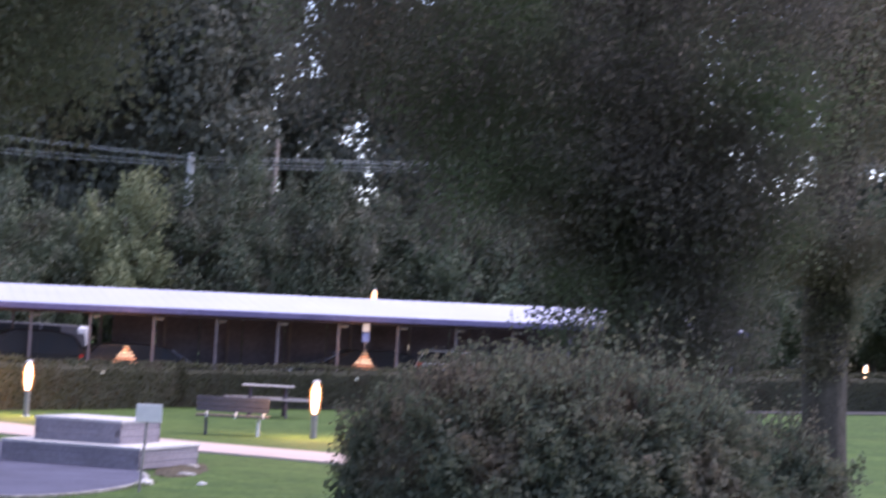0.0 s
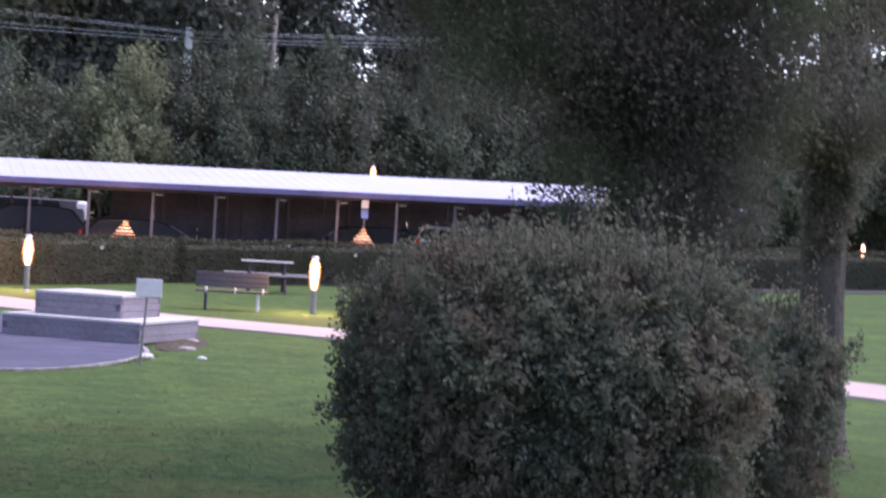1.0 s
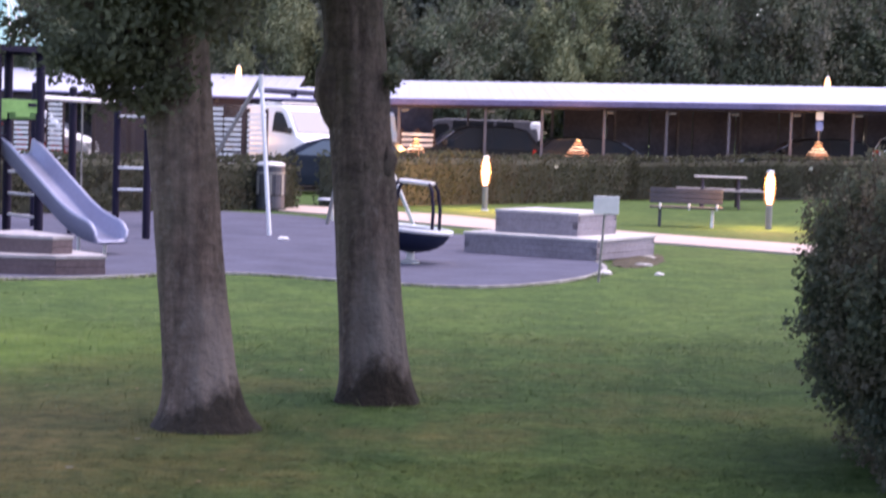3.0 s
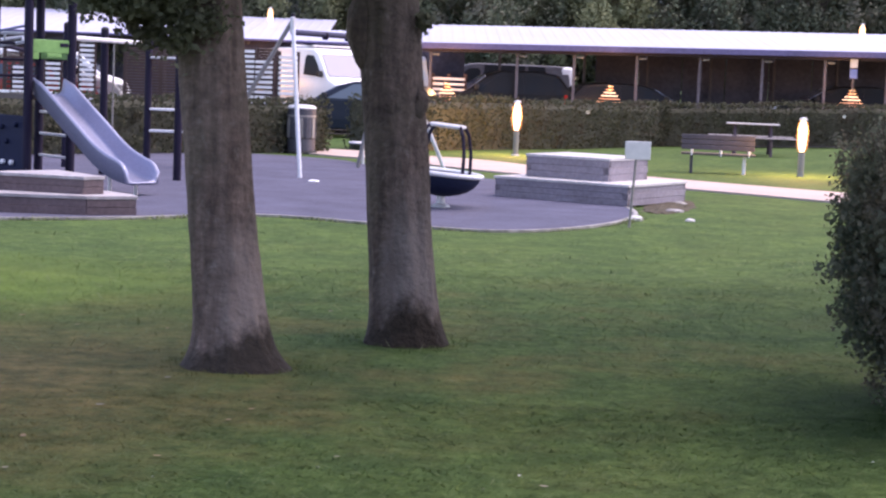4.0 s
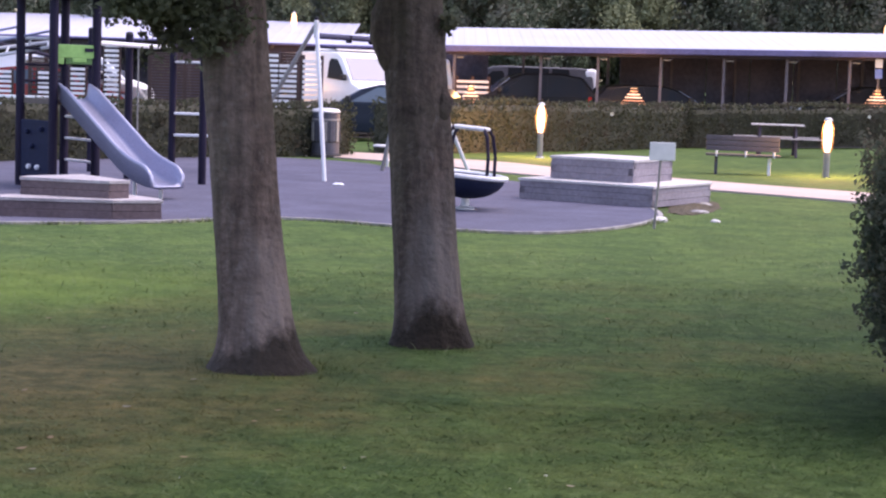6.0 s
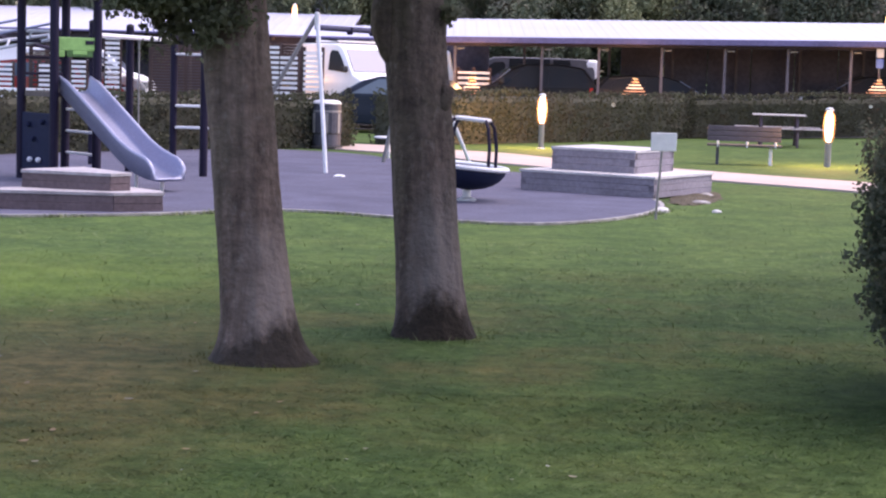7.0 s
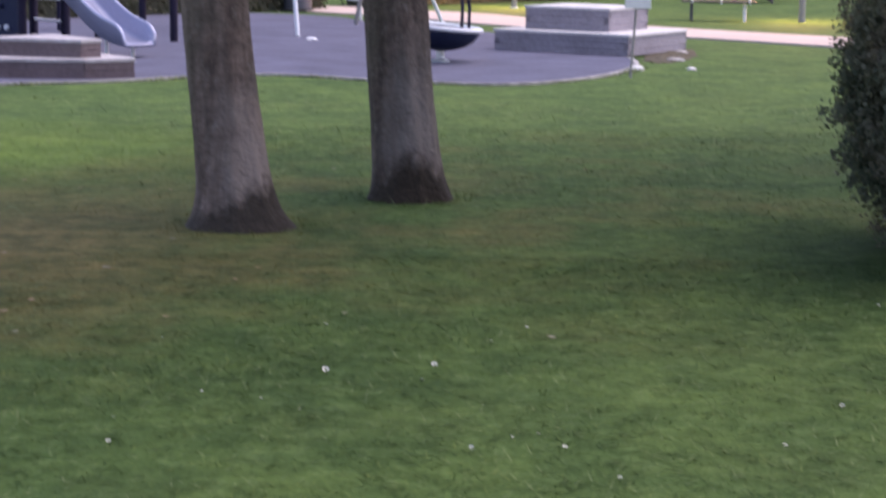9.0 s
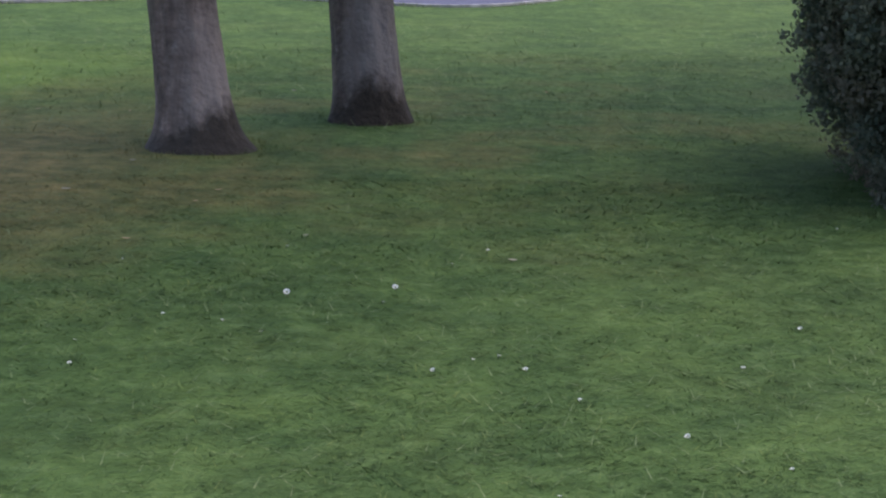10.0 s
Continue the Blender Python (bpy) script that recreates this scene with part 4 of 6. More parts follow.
# ---- playground ----
def timber_platform(label, lower, upper, h0, h1, at, wood, rows=2):
    """A two-stage seat of stacked sleepers: each stage has board rings and a pale deck."""
    t = tagged_thing("timber_platform", label, "play platform", at)
    for outline, z0, z1, inset in ((lower, 0.0, h0, 0.0), (upper, h0, h1, 0.0)):
        k = len(outline)
        c = Vector((sum(p[0] for p in outline) / k, sum(p[1] for p in outline) / k))
        hgt = (z1 - z0 - 0.035) / rows
        for i in range(k):
            a, b = Vector(outline[i]), Vector(outline[(i + 1) % k])
            for j in range(rows):
                mid = (a + b) / 2
                d = (b - a)
                nrm = Vector((d.y, -d.x)).normalized()
                if (mid - c).dot(nrm) < 0:
                    nrm = -nrm
                m = mid - nrm * (0.045 + 0.004 * ((i + j) % 2))
                part("sleeper", block(m.x, m.y, z0 + hgt * (j + 0.5), d.length - 0.008, 0.09, hgt - 0.002, 0.004, rz=math.degrees(math.atan2(d.y, d.x))), wood, t)
        inner = [tuple(c + (Vector(p) - c) * 0.93) for p in outline]
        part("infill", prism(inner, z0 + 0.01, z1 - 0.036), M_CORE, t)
        # the deck has a paler colour than the sleepers under it
        part("deck", prism([tuple(c + (Vector(p) - c) * 1.015) for p in outline], z1 - 0.035, z1, 0.006), M_SLEEPER_TOP if wood is M_SLEEPER else M_DECK_DULL, t, "pale timber top" if wood is M_SLEEPER else "dull timber top")
    return t


def rect(cx, cy, lx, ly, deg):
    a = radians(deg)
    return [(cx + x * math.cos(a) - y * math.sin(a), cy + x * math.sin(a) + y * math.cos(a)) for x, y in ((-lx / 2, -ly / 2), (lx / 2, -ly / 2), (lx / 2, ly / 2), (-lx / 2, ly / 2))]


timber_platform("two-tier square platform of weathered grey timber sleepers", rect(0, 0, 2.06, 1.92, -32), rect(-0.06, 0.1, 1.30, 1.26, -32), 0.29, 0.61, (2.43, 25.15, 0.02), M_SLEEPER, 3)
timber_platform("low two-tier many-sided platform of brown-grey timber sleepers",
                [(-0.92, -0.80), (0.50, -0.76), (1.0, -0.52), (0.9, -0.25), (0.0, 0.75), (-0.86, -0.60)], [(-0.60, -0.32), (0.43, -0.58), (0.62, -0.40), (-0.08, 0.48), (-0.56, -0.1)], 0.21, 0.405, (-4.08, 19.9, 0.02), M_SLEEPER_BROWN)


def info_sign(at):
    t = tagged_thing("sign", "small blank pale sign board on a thin grey post", "sign", at, 4)
    part("post", tube((0, 0, -0.1), (0.06, 0, 1.0), 0.015, n=10), M_SHAFT, t)
    part("panel", block(0.06, -0.03, 0.90, 0.30, 0.015, 0.21, 0.006), M_PALE, t, "plain pale grey panel")
    part("bracket", block(0.055, -0.012, 0.9, 0.06, 0.03, 0.12, 0.004), M_GALV, t)
    return t


info_sign((2.44, 20.55, 0))


def bowl_spinner(at):
    t = tagged_thing("bowl_spinner", "tilted navy spinning bowl with a pale rim and dark grab bars", "playground spinner", at)
    tilt = pose(0, 0, 0.44, 0, 5, 0)

    def tilted(bm):
        bm.transform(tilt)
        return bm

    part("stem", lathe([(0.12, -0.02), (0.12, 0.02), (0.055, 0.05), (0.05, 0.2)], 16), M_GALV, t)
    prof = [(0.06, -0.30)] + [(0.50 * math.sin(radians(a)), -0.30 * math.cos(radians(a))) for a in range(15, 91, 15)] + [(0.47, -0.005), (0.3, -0.17), (0.03, -0.23)]
    part("bowl", tilted(lathe(prof, 32)), M_NAVY_PANEL, t, smooth=True)
    ring = bmesh.new()
    pts = [(0.51 * math.cos(2 * math.pi * k / 32), 0.51 * math.sin(2 * math.pi * k / 32), 0.0) for k in range(33)]
    for a, b in zip(pts, pts[1:]):
        tube(a, b, 0.030, n=8, bm=ring)
    part("rim", tilted(ring), M_PALE, t, "pale moulded rim")
    part("seat", tilted(lathe([(0.47, -0.06), (0.47, -0.035), (0.25, -0.05), (0.03, -0.055)], 28)), M_AQUA, t, "pale aqua inner seat")
    top = []
    for k in range(4):
        a = radians(35 + 90 * k)
        p = [(0.44 * math.cos(a), 0.44 * math.sin(a), 0.0), (0.42 * math.cos(a), 0.42 * math.sin(a), 0.25), (0.35 * math.cos(a), 0.35 * math.sin(a), 0.50), (0.27 * math.cos(a), 0.27 * math.sin(a), 0.59)]
        top.append(p[-1])
        part("grab_bar", tilted(bent(p, [0.022] * 4, 8)), M_NAVY, t)
    hoop = bmesh.new()
    for k in range(4):
        tube(top[k], top[(k + 1) % 4], 0.024, n=8, bm=hoop)
    part("top_hoop", tilted(hoop), M_GALV, t, "pale metal top hoop")
    return t


bowl_spinner((0.27, 22.4, 0.02))


def swing_frame():
    t = tagged_thing("swing_frame", "pale metal swing frame with splayed legs and a dark top beam", "swing", (0, 0, 0.02))
    a, b = Vector((-2.06, 27.7, 2.42)), Vector((-0.62, 30.4, 2.42))
    for top, foot, m in ((a, (-1.85, 27.35, 0), M_PALE), (a, (-3.45, 28.3, 0), M_SHAFT), (b, (0.42, 31.4, 0), M_PALE), (b, (-1.1, 31.0, 0), M_SHAFT)):
        part("leg", tube(top, foot, 0.034, n=14), m, t, "dull grey leg" if m is M_SHAFT else "pale painted leg")
    d = (b - a).normalized()
    low = Vector((0, 0, -0.19))
    part("top_beam", tube(a + low, b + low + d * 0.1, 0.046, n=14), M_BLUE_BEAM, t, "dark blue top beam")
    for q in (a, b):
        part("joint", block(q.x, q.y, q.z - 0.08, 0.08, 0.11, 0.26, 0.03), M_GALV, t)
        part("cap_bolt", lathe([(0.035, -0.01), (0.035, 0.02), (0.015, 0.03)], 10, at=(q.x, q.y, q.z + 0.06)), M_NAVY, t)
    for k in (0.32, 0.55):
        q = a.lerp(b, k) + low
        part("chain_hanger", block(q.x, q.y, q.z - 0.02, 0.10, 0.10, 0.13, 0.02), M_NAVY, t)
    return t


swing_frame()


def slide_tower():
    """Square tower set cornerwise, its posts carrying a hipped roof, and the slide that runs down from it."""
    t = tagged_thing("play_tower", "navy play tower with teal roof and brushed steel slide", "playground tower", (-5.27, 24.22, 0.02))
    posts = {"left": (-0.53, 0.0), "front": (0.05, -0.60), "right": (0.52, -0.10), "back": (-0.07, 0.65)}
    for x, y in posts.values():
        part("post", bent([(x, y, -0.1), (x, y, 2.66)], [0.062, 0.062], 12), M_NAVY, t)
    lx = [posts[k] for k in ("left", "front", "right", "back")]
    part("deck", prism([(x * 0.95, y * 0.95) for x, y in lx], 1.12, 1.19, 0.01), M_TIMBER, t, "timber deck")

    def panel(name, a, b, z0, z1, thick, material, label, s0=0.06, s1=0.94):
        a, b = Vector(posts[a]), Vector(posts[b])
        d = b - a
        m = a + d * (s0 + s1) / 2
        return part(name, block(m.x, m.y, (z0 + z1) / 2, d.length * (s1 - s0), thick, z1 - z0, 0.012, rz=math.degrees(math.atan2(d.y, d.x))), material, t, label)

    wall = panel("climbing_panel", "left", "front", 0.05, 0.90, 0.04, M_NAVY_PANEL, "dark navy climbing panel")
    for i, (s, z) in enumerate(((0.36, 0.27), (0.62, 0.27), (0.45, 0.55), (0.3, 0.74), (0.72, 0.78))):
        a, b = Vector(posts["left"]), Vector(posts["front"])
        q = a.lerp(b, s)
        o = part("hand_hold", lathe([(0.036, -0.02), (0.036, 0.015), (0.02, 0.03)], 10), M_PALE if i < 2 else M_NAVY_PANEL, wall, "pale grip" if i < 2 else "dark grip")
        o.matrix_basis = Matrix.Translation((q.x - 0.03, q.y - 0.04, z)) @ (Vector((-0.6, -0.58, 0)).to_track_quat("Z", "Y").to_matrix().to_4x4())
    for z in (1.4, 1.62, 1.84):
        panel("guard_rail", "left", "back", z, z + 0.04, 0.04, M_NAVY, "")
    lime = panel("lime_panel", "front", "right", 1.74, 1.92, 0.03, M_LIME, "lime green header panel with worn edges", 0.02, 0.98)
    a, b = Vector(posts["front"]), Vector(posts["right"])
    turn = math.degrees(math.atan2((b - a).y, (b - a).x))
    for s, z, w, h in ((0.13, 1.70, 0.14, 0.09), (0.58, 1.715, 0.24, 0.06)):
        q = a.lerp(b, s)
        part("tab", block(q.x, q.y, z, w, 0.03, h, 0.012, rz=turn), M_LIME, lime)
    q = a.lerp(b, 0.80)
    part("slot", block(q.x + 0.014, q.y - 0.014, 1.855, 0.13, 0.02, 0.05, 0.006, rz=turn), M_NAVY, lime, "dark recessed slot")
    panel("lime_panel", "back", "right", 1.66, 1.9, 0.03, M_LIME, "lime green header panel with worn edges", 0.02, 0.98)
    for z in (0.32, 0.62, 0.92):
        panel("rung", "back", "right", z, z + 0.035, 0.05, M_PALE, "pale metal rung")
    # hipped roof of four boards with battens
    over = 1.28
    eave = [Vector((x * over, y * over, 2.62)) for x, y in lx]
    peak = Vector((0, 0.02, 3.38))
    for i in range(4):
        bm = bmesh.new()
        a, b = eave[i], eave[(i + 1) % 4]
        nrm = (b - a).cross(peak - a).normalized() * 0.03
        lo = [bm.verts.new(v) for v in (a, b, peak)]
        up = [bm.verts.new(v + nrm) for v in (a, b, peak)]
        bm.faces.new(lo[::-1])
        bm.faces.new(up)
        for k in range(3):
            bm.faces.new((lo[k], lo[(k + 1) % 3], up[(k + 1) % 3], up[k]))
        roof = part("roof_panel", bm, M_TEAL, t, "faded teal roof board")
        for s in (0.25, 0.5, 0.75):
            part("batten", tube(a.lerp(b, s) + nrm, peak.lerp(a.lerp(b, s), 0.12) + nrm, 0.016, n=6), M_PALE, roof, "pale batten")
        part("eave_beam", block(*((a + b) / 2 - Vector((0, 0, 0.03))), (b - a).length, 0.05, 0.09, 0.006, rz=math.degrees(math.atan2((b - a).y, (b - a).x))), M_NAVY, t)

    # slide: a trough with rolled rims that leaves the deck under two horns and flattens out at the foot
    top, end = Vector((0.28, -0.36, 1.20)), Vector((1.80, -1.98, 0.20))
    side = Vector((0.69, 0.72, 0)).normalized()
    prof = []
    for i in range(33):
        k = i / 32
        u = (k - 0.55) / 0.45
        z = 1.20 - 1.257 * k if k < 0.55 else (1 - u) ** 2 * 0.509 + 2 * u * (1 - u) * 0.195 + u * u * 0.175
        prof.append(Vector((top.x + (end.x - top.x) * k, top.y + (end.y - top.y) * k, z)))
    bm = bmesh.new()
    rows = []
    for i, p in enumerate(prof):
        k = i / 32
        # the side walls stand lower on the horns and round off at the foot
        h = 0.235 * (0.80 + 0.20 * smooth(0.0, 0.10, k)) * math.sqrt(max(0.0, 1 - (max(0.0, k - 0.88) / 0.135) ** 2.4)) + 0.015
        roll = [(0.245 + 0.030 * math.cos(radians(a)), h - 0.02 + 0.030 * math.sin(radians(a))) for a in (180, 135, 90, 45, 0, -45)]
        half = [(0.10, 0.0), (0.165, 0.012), (0.20, 0.05)] + [(u, max(0.012, v)) for u, v in roll] + [(0.25, -0.020), (0.18, -0.035)]
        ring = [(-u, v) for u, v in half[::-1]] + half
        rows.append([bm.verts.new(p + side * u + Vector((0, 0, v))) for u, v in ring])
    kk = len(rows[0])
    for u, v in zip(rows, rows[1:]):
        for j in range(kk):
            bm.faces.new((u[j], u[(j + 1) % kk], v[(j + 1) % kk], v[j]))
    bm.faces.new(rows[0])
    bm.faces.new(rows[-1][::-1])
    chute = part("slide", bm, M_STEEL, t, "brushed steel slide with rolled rims", smooth=True)
    part("slide_leg", tube((1.70, -1.86, 0.17), (1.70, -1.86, -0.05), 0.025, n=8), M_GALV, chute)
    part("slide_leg", tube((1.30, -1.45, 0.32), (1.30, -1.45, -0.05), 0.025, n=8), M_GALV, chute)
    return t


slide_tower()


def climbing_frame():
    """Second part of the play equipment: tall posts with an overhead beam, nets and pale steps."""
    t = tagged_thing("climbing_frame", "navy climbing frame with an overhead beam and pale steps", "climbing frame", (0, 0, 0.02))
    p = {"a": (-3.50, 25.6), "b": (-4.45, 28.9), "c": (-5.55, 27.8), "d": (-6.42, 24.75), "e": (-6.95, 25.2), "f": (-4.70, 26.3)}
    tops = {"a": 2.15, "b": 2.2, "c": 2.2, "d": 2.25, "e": 1.45, "f": 2.12}
    for k, (x, y) in p.items():
        post = part("post", bent([(x, y, -0.1), (x, y, tops[k])], [0.058, 0.058], 12), M_NAVY, t)
        part("post_cap", lathe([(0.06, 0), (0.055, 0.03), (0.02, 0.05)], 12, at=(x, y, tops[k])), M_PLASTIC, post)
    part("overhead_beam", tube((-4.75, 24.1, 1.96), (*p["b"], 1.98), 0.035, n=10), M_PALE, t, "pale overhead beam from the tower")
    part("post", bent([(-3.72, 28.9, -0.1), (-3.72, 28.9, 1.85)], [0.05, 0.05], 12), M_NAVY, t)
    for z in (0.93, 0.58, 1.76):
        part("step", block(-4.08, 28.9, z, 0.66, 0.2, 0.04, 0.012), M_PALE if z < 1.5 else M_GALV, t, "pale step board")
    part("rope", tube((-4.66, 26.85, 0.0), (-4.66, 26.85, 1.97), 0.014, n=6), M_SHAFT, t, "thin grey climbing rope")
    part("side_rail", tube((*p["d"], 1.95), (*p["c"], 1.65), 0.03, n=8), M_NAVY, t)
    # overhead ladders of pale tube that climb from the outer posts to the tower
    rails = [(Vector((-7.46, 24.75, 1.82)), Vector((-5.94, 24.75, 2.16)), 0.018), (Vector((-7.3, 24.2, 1.67)), Vector((-5.30, 24.2, 2.12)), 0.018),
             (Vector((-7.3, 24.5, 1.975)), Vector((-5.44, 24.5, 2.0)), 0.022), (Vector((-7.3, 24.5, 1.535)), Vector((-5.44, 24.5, 1.89)), 0.024), (Vector((-7.3, 24.9, 1.70)), Vector((-5.53, 24.9, 1.96)), 0.024)]
    for i, (a, b, w) in enumerate(rails):
        part("ladder_rail", tube(a, b, w, n=8), M_PALE if i > 1 else M_STEEL, t, "pale metal ladder rail" if i > 1 else "steel hand rail")
    for i in range(7):
        k = 0.04 + i * 0.155
        part("ladder_rung", tube(rails[3][0].lerp(rails[3][1], k), rails[4][0].lerp(rails[4][1], k), 0.016, n=6), M_PALE, t, "pale metal rung")
        if i % 2:
            part("hanger", tube(rails[3][0].lerp(rails[3][1], k), rails[2][0].lerp(rails[2][1], k + 0.03), 0.016, n=6), M_PALE, t)
    part("side_rail", tube((*p["e"], 0.95), (*p["d"], 0.95), 0.03, n=8), M_NAVY, t)
    return t


climbing_frame()


def litter_bin(at):
    t = tagged_thing("litter_bin", "round dark grey litter bin with a pale domed rim", "bin", at)
    part("body", lathe([(0.27, 0.03), (0.285, 0.08), (0.285, 0.88), (0.27, 0.90)], 28), M_BIN, t)
    part("lid", lathe([(0.290, 0.0), (0.295, 0.025), (0.25, 0.07), (0.10, 0.09)], 28, at=(0, 0, 0.90)), M_GALV, t, "pale grey domed lid")
    part("base_ring", lathe([(0.33, -0.02), (0.33, 0.05), (0.28, 0.07)], 28), M_PLASTIC, t)
    for z, m in ((0.74, M_SHAFT), (0.30, M_PLASTIC)):
        part("band", lathe([(0.289, 0.0), (0.291, 0.01), (0.291, 0.03), (0.289, 0.04)], 28, at=(0, 0, z)), m, t)
    for k in range(12):
        a = 2 * math.pi * k / 12
        part("stave", block(0.287 * math.cos(a), 0.287 * math.sin(a), 0.52, 0.02, 0.09, 0.40, 0.006, rz=math.degrees(a)), M_SHAFT if k % 2 else M_BIN, t)
    return t


litter_bin((-2.43, 35.9, 0.0))


def perch(at):
    t = tagged_thing("perch_seat", "small flat dark perch seat on one thin post", "stool", at)
    part("post", tube((0.07, 0, -0.05), (0.05, 0, 0.36), 0.025, n=8), M_GALV, t)
    part("seat", lathe([(0.05, 0.0), (0.20, 0.012), (0.21, 0.03), (0.19, 0.05)], 20, at=(0, 0, 0.35)), M_GALV, t)
    return t


perch((-1.12, 32.4, 0.02))


def lump(name, at, size, material, label, category, seed):
    bm = bmesh.new()
    bmesh.ops.create_icosphere(bm, subdivisions=2, radius=1)
    for v in bm.verts:
        v.co *= 1 + 0.25 * noise.noise(v.co * 1.7 + Vector((seed, 0, 0)))
        v.co = Vector((v.co.x * size[0], v.co.y * size[1], v.co.z * size[2]))
    me = bpy.data.meshes.new(name)
    bm.to_mesh(me)
    bm.free()
    me.materials.append(material)
    ob = new(name, me)
    ob.location = at
    return tagged(ob, label, category)


lump("drain_cover", (-1.58, 26.4, 0.035), (0.085, 0.12, 0.03), M_PALE, "small white plastic cover on the play surface", "cover", 2)
lump("stone", (3.36, 21.9, 0.005), (0.06, 0.07, 0.030), M_CONCRETE, "pale stone lying in the grass", "stone", 4)
lump("stone", (2.66, 21.75, 0.02), (0.10, 0.2, 0.035), M_CONCRETE, "pale worn end stone of the play surface edging", "stone", 6)


# ---- path lamps ----
def bollard_lamp(at, tall=1.2):
    t = tagged_thing("bollard_lamp", "slim grey bollard lamp glowing warm orange beside the path", "lamp", at, group="lamps along the path")
    part("base_plate", lathe([(0.10, -0.02), (0.10, 0.015), (0.06, 0.03)], 18), M_GALV, t)
    part("shaft", lathe([(0.062, 0.0), (0.062, tall - 0.64)], 18), M_SHAFT, t)
    core = part("lamp_tube", lathe([(0.036, tall - 0.64), (0.064, tall - 0.54), (0.074, tall - 0.36), (0.064, tall - 0.16), (0.034, tall - 0.06)], 18), M_LAMP, t, "glowing warm lamp tube")
    core.visible_shadow = False
    # added shell: the glare round the lamp built as an amber glow
    part("halo_shell", lathe([(0.06, tall - 0.66), (0.100, tall - 0.58), (0.116, tall - 0.36), (0.100, tall - 0.14), (0.05, tall - 0.04)], 18), M_HALO, core, "glowing amber shell standing in for the lamp's halo").visible_shadow = False
    part("cap", lathe([(0.076, tall - 0.06), (0.078, tall - 0.02), (0.05, tall), (0.01, tall + 0.01)], 18), M_GALV, t)
    return t


def lamp_light(x, y, z, watts):
    o = new("lamp_light", bpy.data.lights.new("lamp_light", "POINT"))
    o.data.energy, o.data.color, o.data.shadow_soft_size = watts, (1.0, 0.58, 0.24), 0.06
    o.location = (x, y, z)


first_lamp = bollard_lamp((2.06, 38.9, 0))
copy_thing(first_lamp, pose(7.22, 33.7, rise(7.2, 33.7) - 0.07))
copy_thing(first_lamp, pose(39.4, 70, rise(39.4, 70) + 0.1))
lamp_light(2.06, 38.9, 0.88, 125)
lamp_light(7.2, 33.7, 0.92, 95)


# ---- bench and picnic table beyond the path ----
def park_bench(at, rz):
    t = tagged_thing("park_bench", "dark slatted park bench with pale metal brackets on grass", "bench", at, rz)
    for y, z in ((-0.18, 0.39), (-0.04, 0.39), (0.10, 0.39)):
        part("seat_slat", block(0, y, z, 1.40, 0.12, 0.04, 0.008), M_TIMBER, t)
    for z in (0.50, 0.60, 0.70):
        part("back_slat", block(0, 0.2 + (z - 0.5) * 0.25, z, 1.40, 0.035, 0.09, 0.008), M_BIN, t, "grey-violet back slat")
    for x in (-0.50, 0.05, 0.58):
        part("bracket", bent([(x, -0.22, 0.36), (x, -0.22, 0.47)], [0.024] * 2, 8), M_PALE, t, "short pale metal arm stub")
        part("back_stay", bent([(x, 0.0, 0.36), (x, 0.14, 0.38), (x, 0.23, 0.48), (x, 0.28, 0.72)], [0.02] * 4, 8), M_PLASTIC, t)
    for x, m in ((-0.5, M_BIN), (0.5, M_PALE)):
        part("leg", block(x, -0.1, 0.17, 0.06, 0.07, 0.38, 0.008), m, t)
    return t


park_bench((5.68, 34.0, 0.0), -8)


def picnic_table(at, rz):
    t = tagged_thing("picnic_table", "grey wooden picnic table with fixed benches against the hedge", "picnic table", at, rz)
    for y in (-0.28, -0.09, 0.10, 0.29):
        part("table_board", block(0, y, 0.76, 1.24, 0.17, 0.03, 0.006), M_SLEEPER_TOP, t)
    for y in (-0.75, 0.75):
        part("bench_board", block(0, y, 0.45, 2.05, 0.25, 0.03, 0.006), M_DECK_DULL, t)
    for x in (-0.42, 0.42):
        part("cross_beam", block(x, 0, 0.40, 0.06, 1.7, 0.07, 0.008), M_BEAM, t)
        for s in (-1, 1):
            part("leg", tube((x, 0.72 * s, -0.05), (x, 0.2 * s, 0.75), 0.035, n=8), M_BEAM, t)
    return t


picnic_table((7.9, 42.5, rise(7.9, 42.5)), -8)


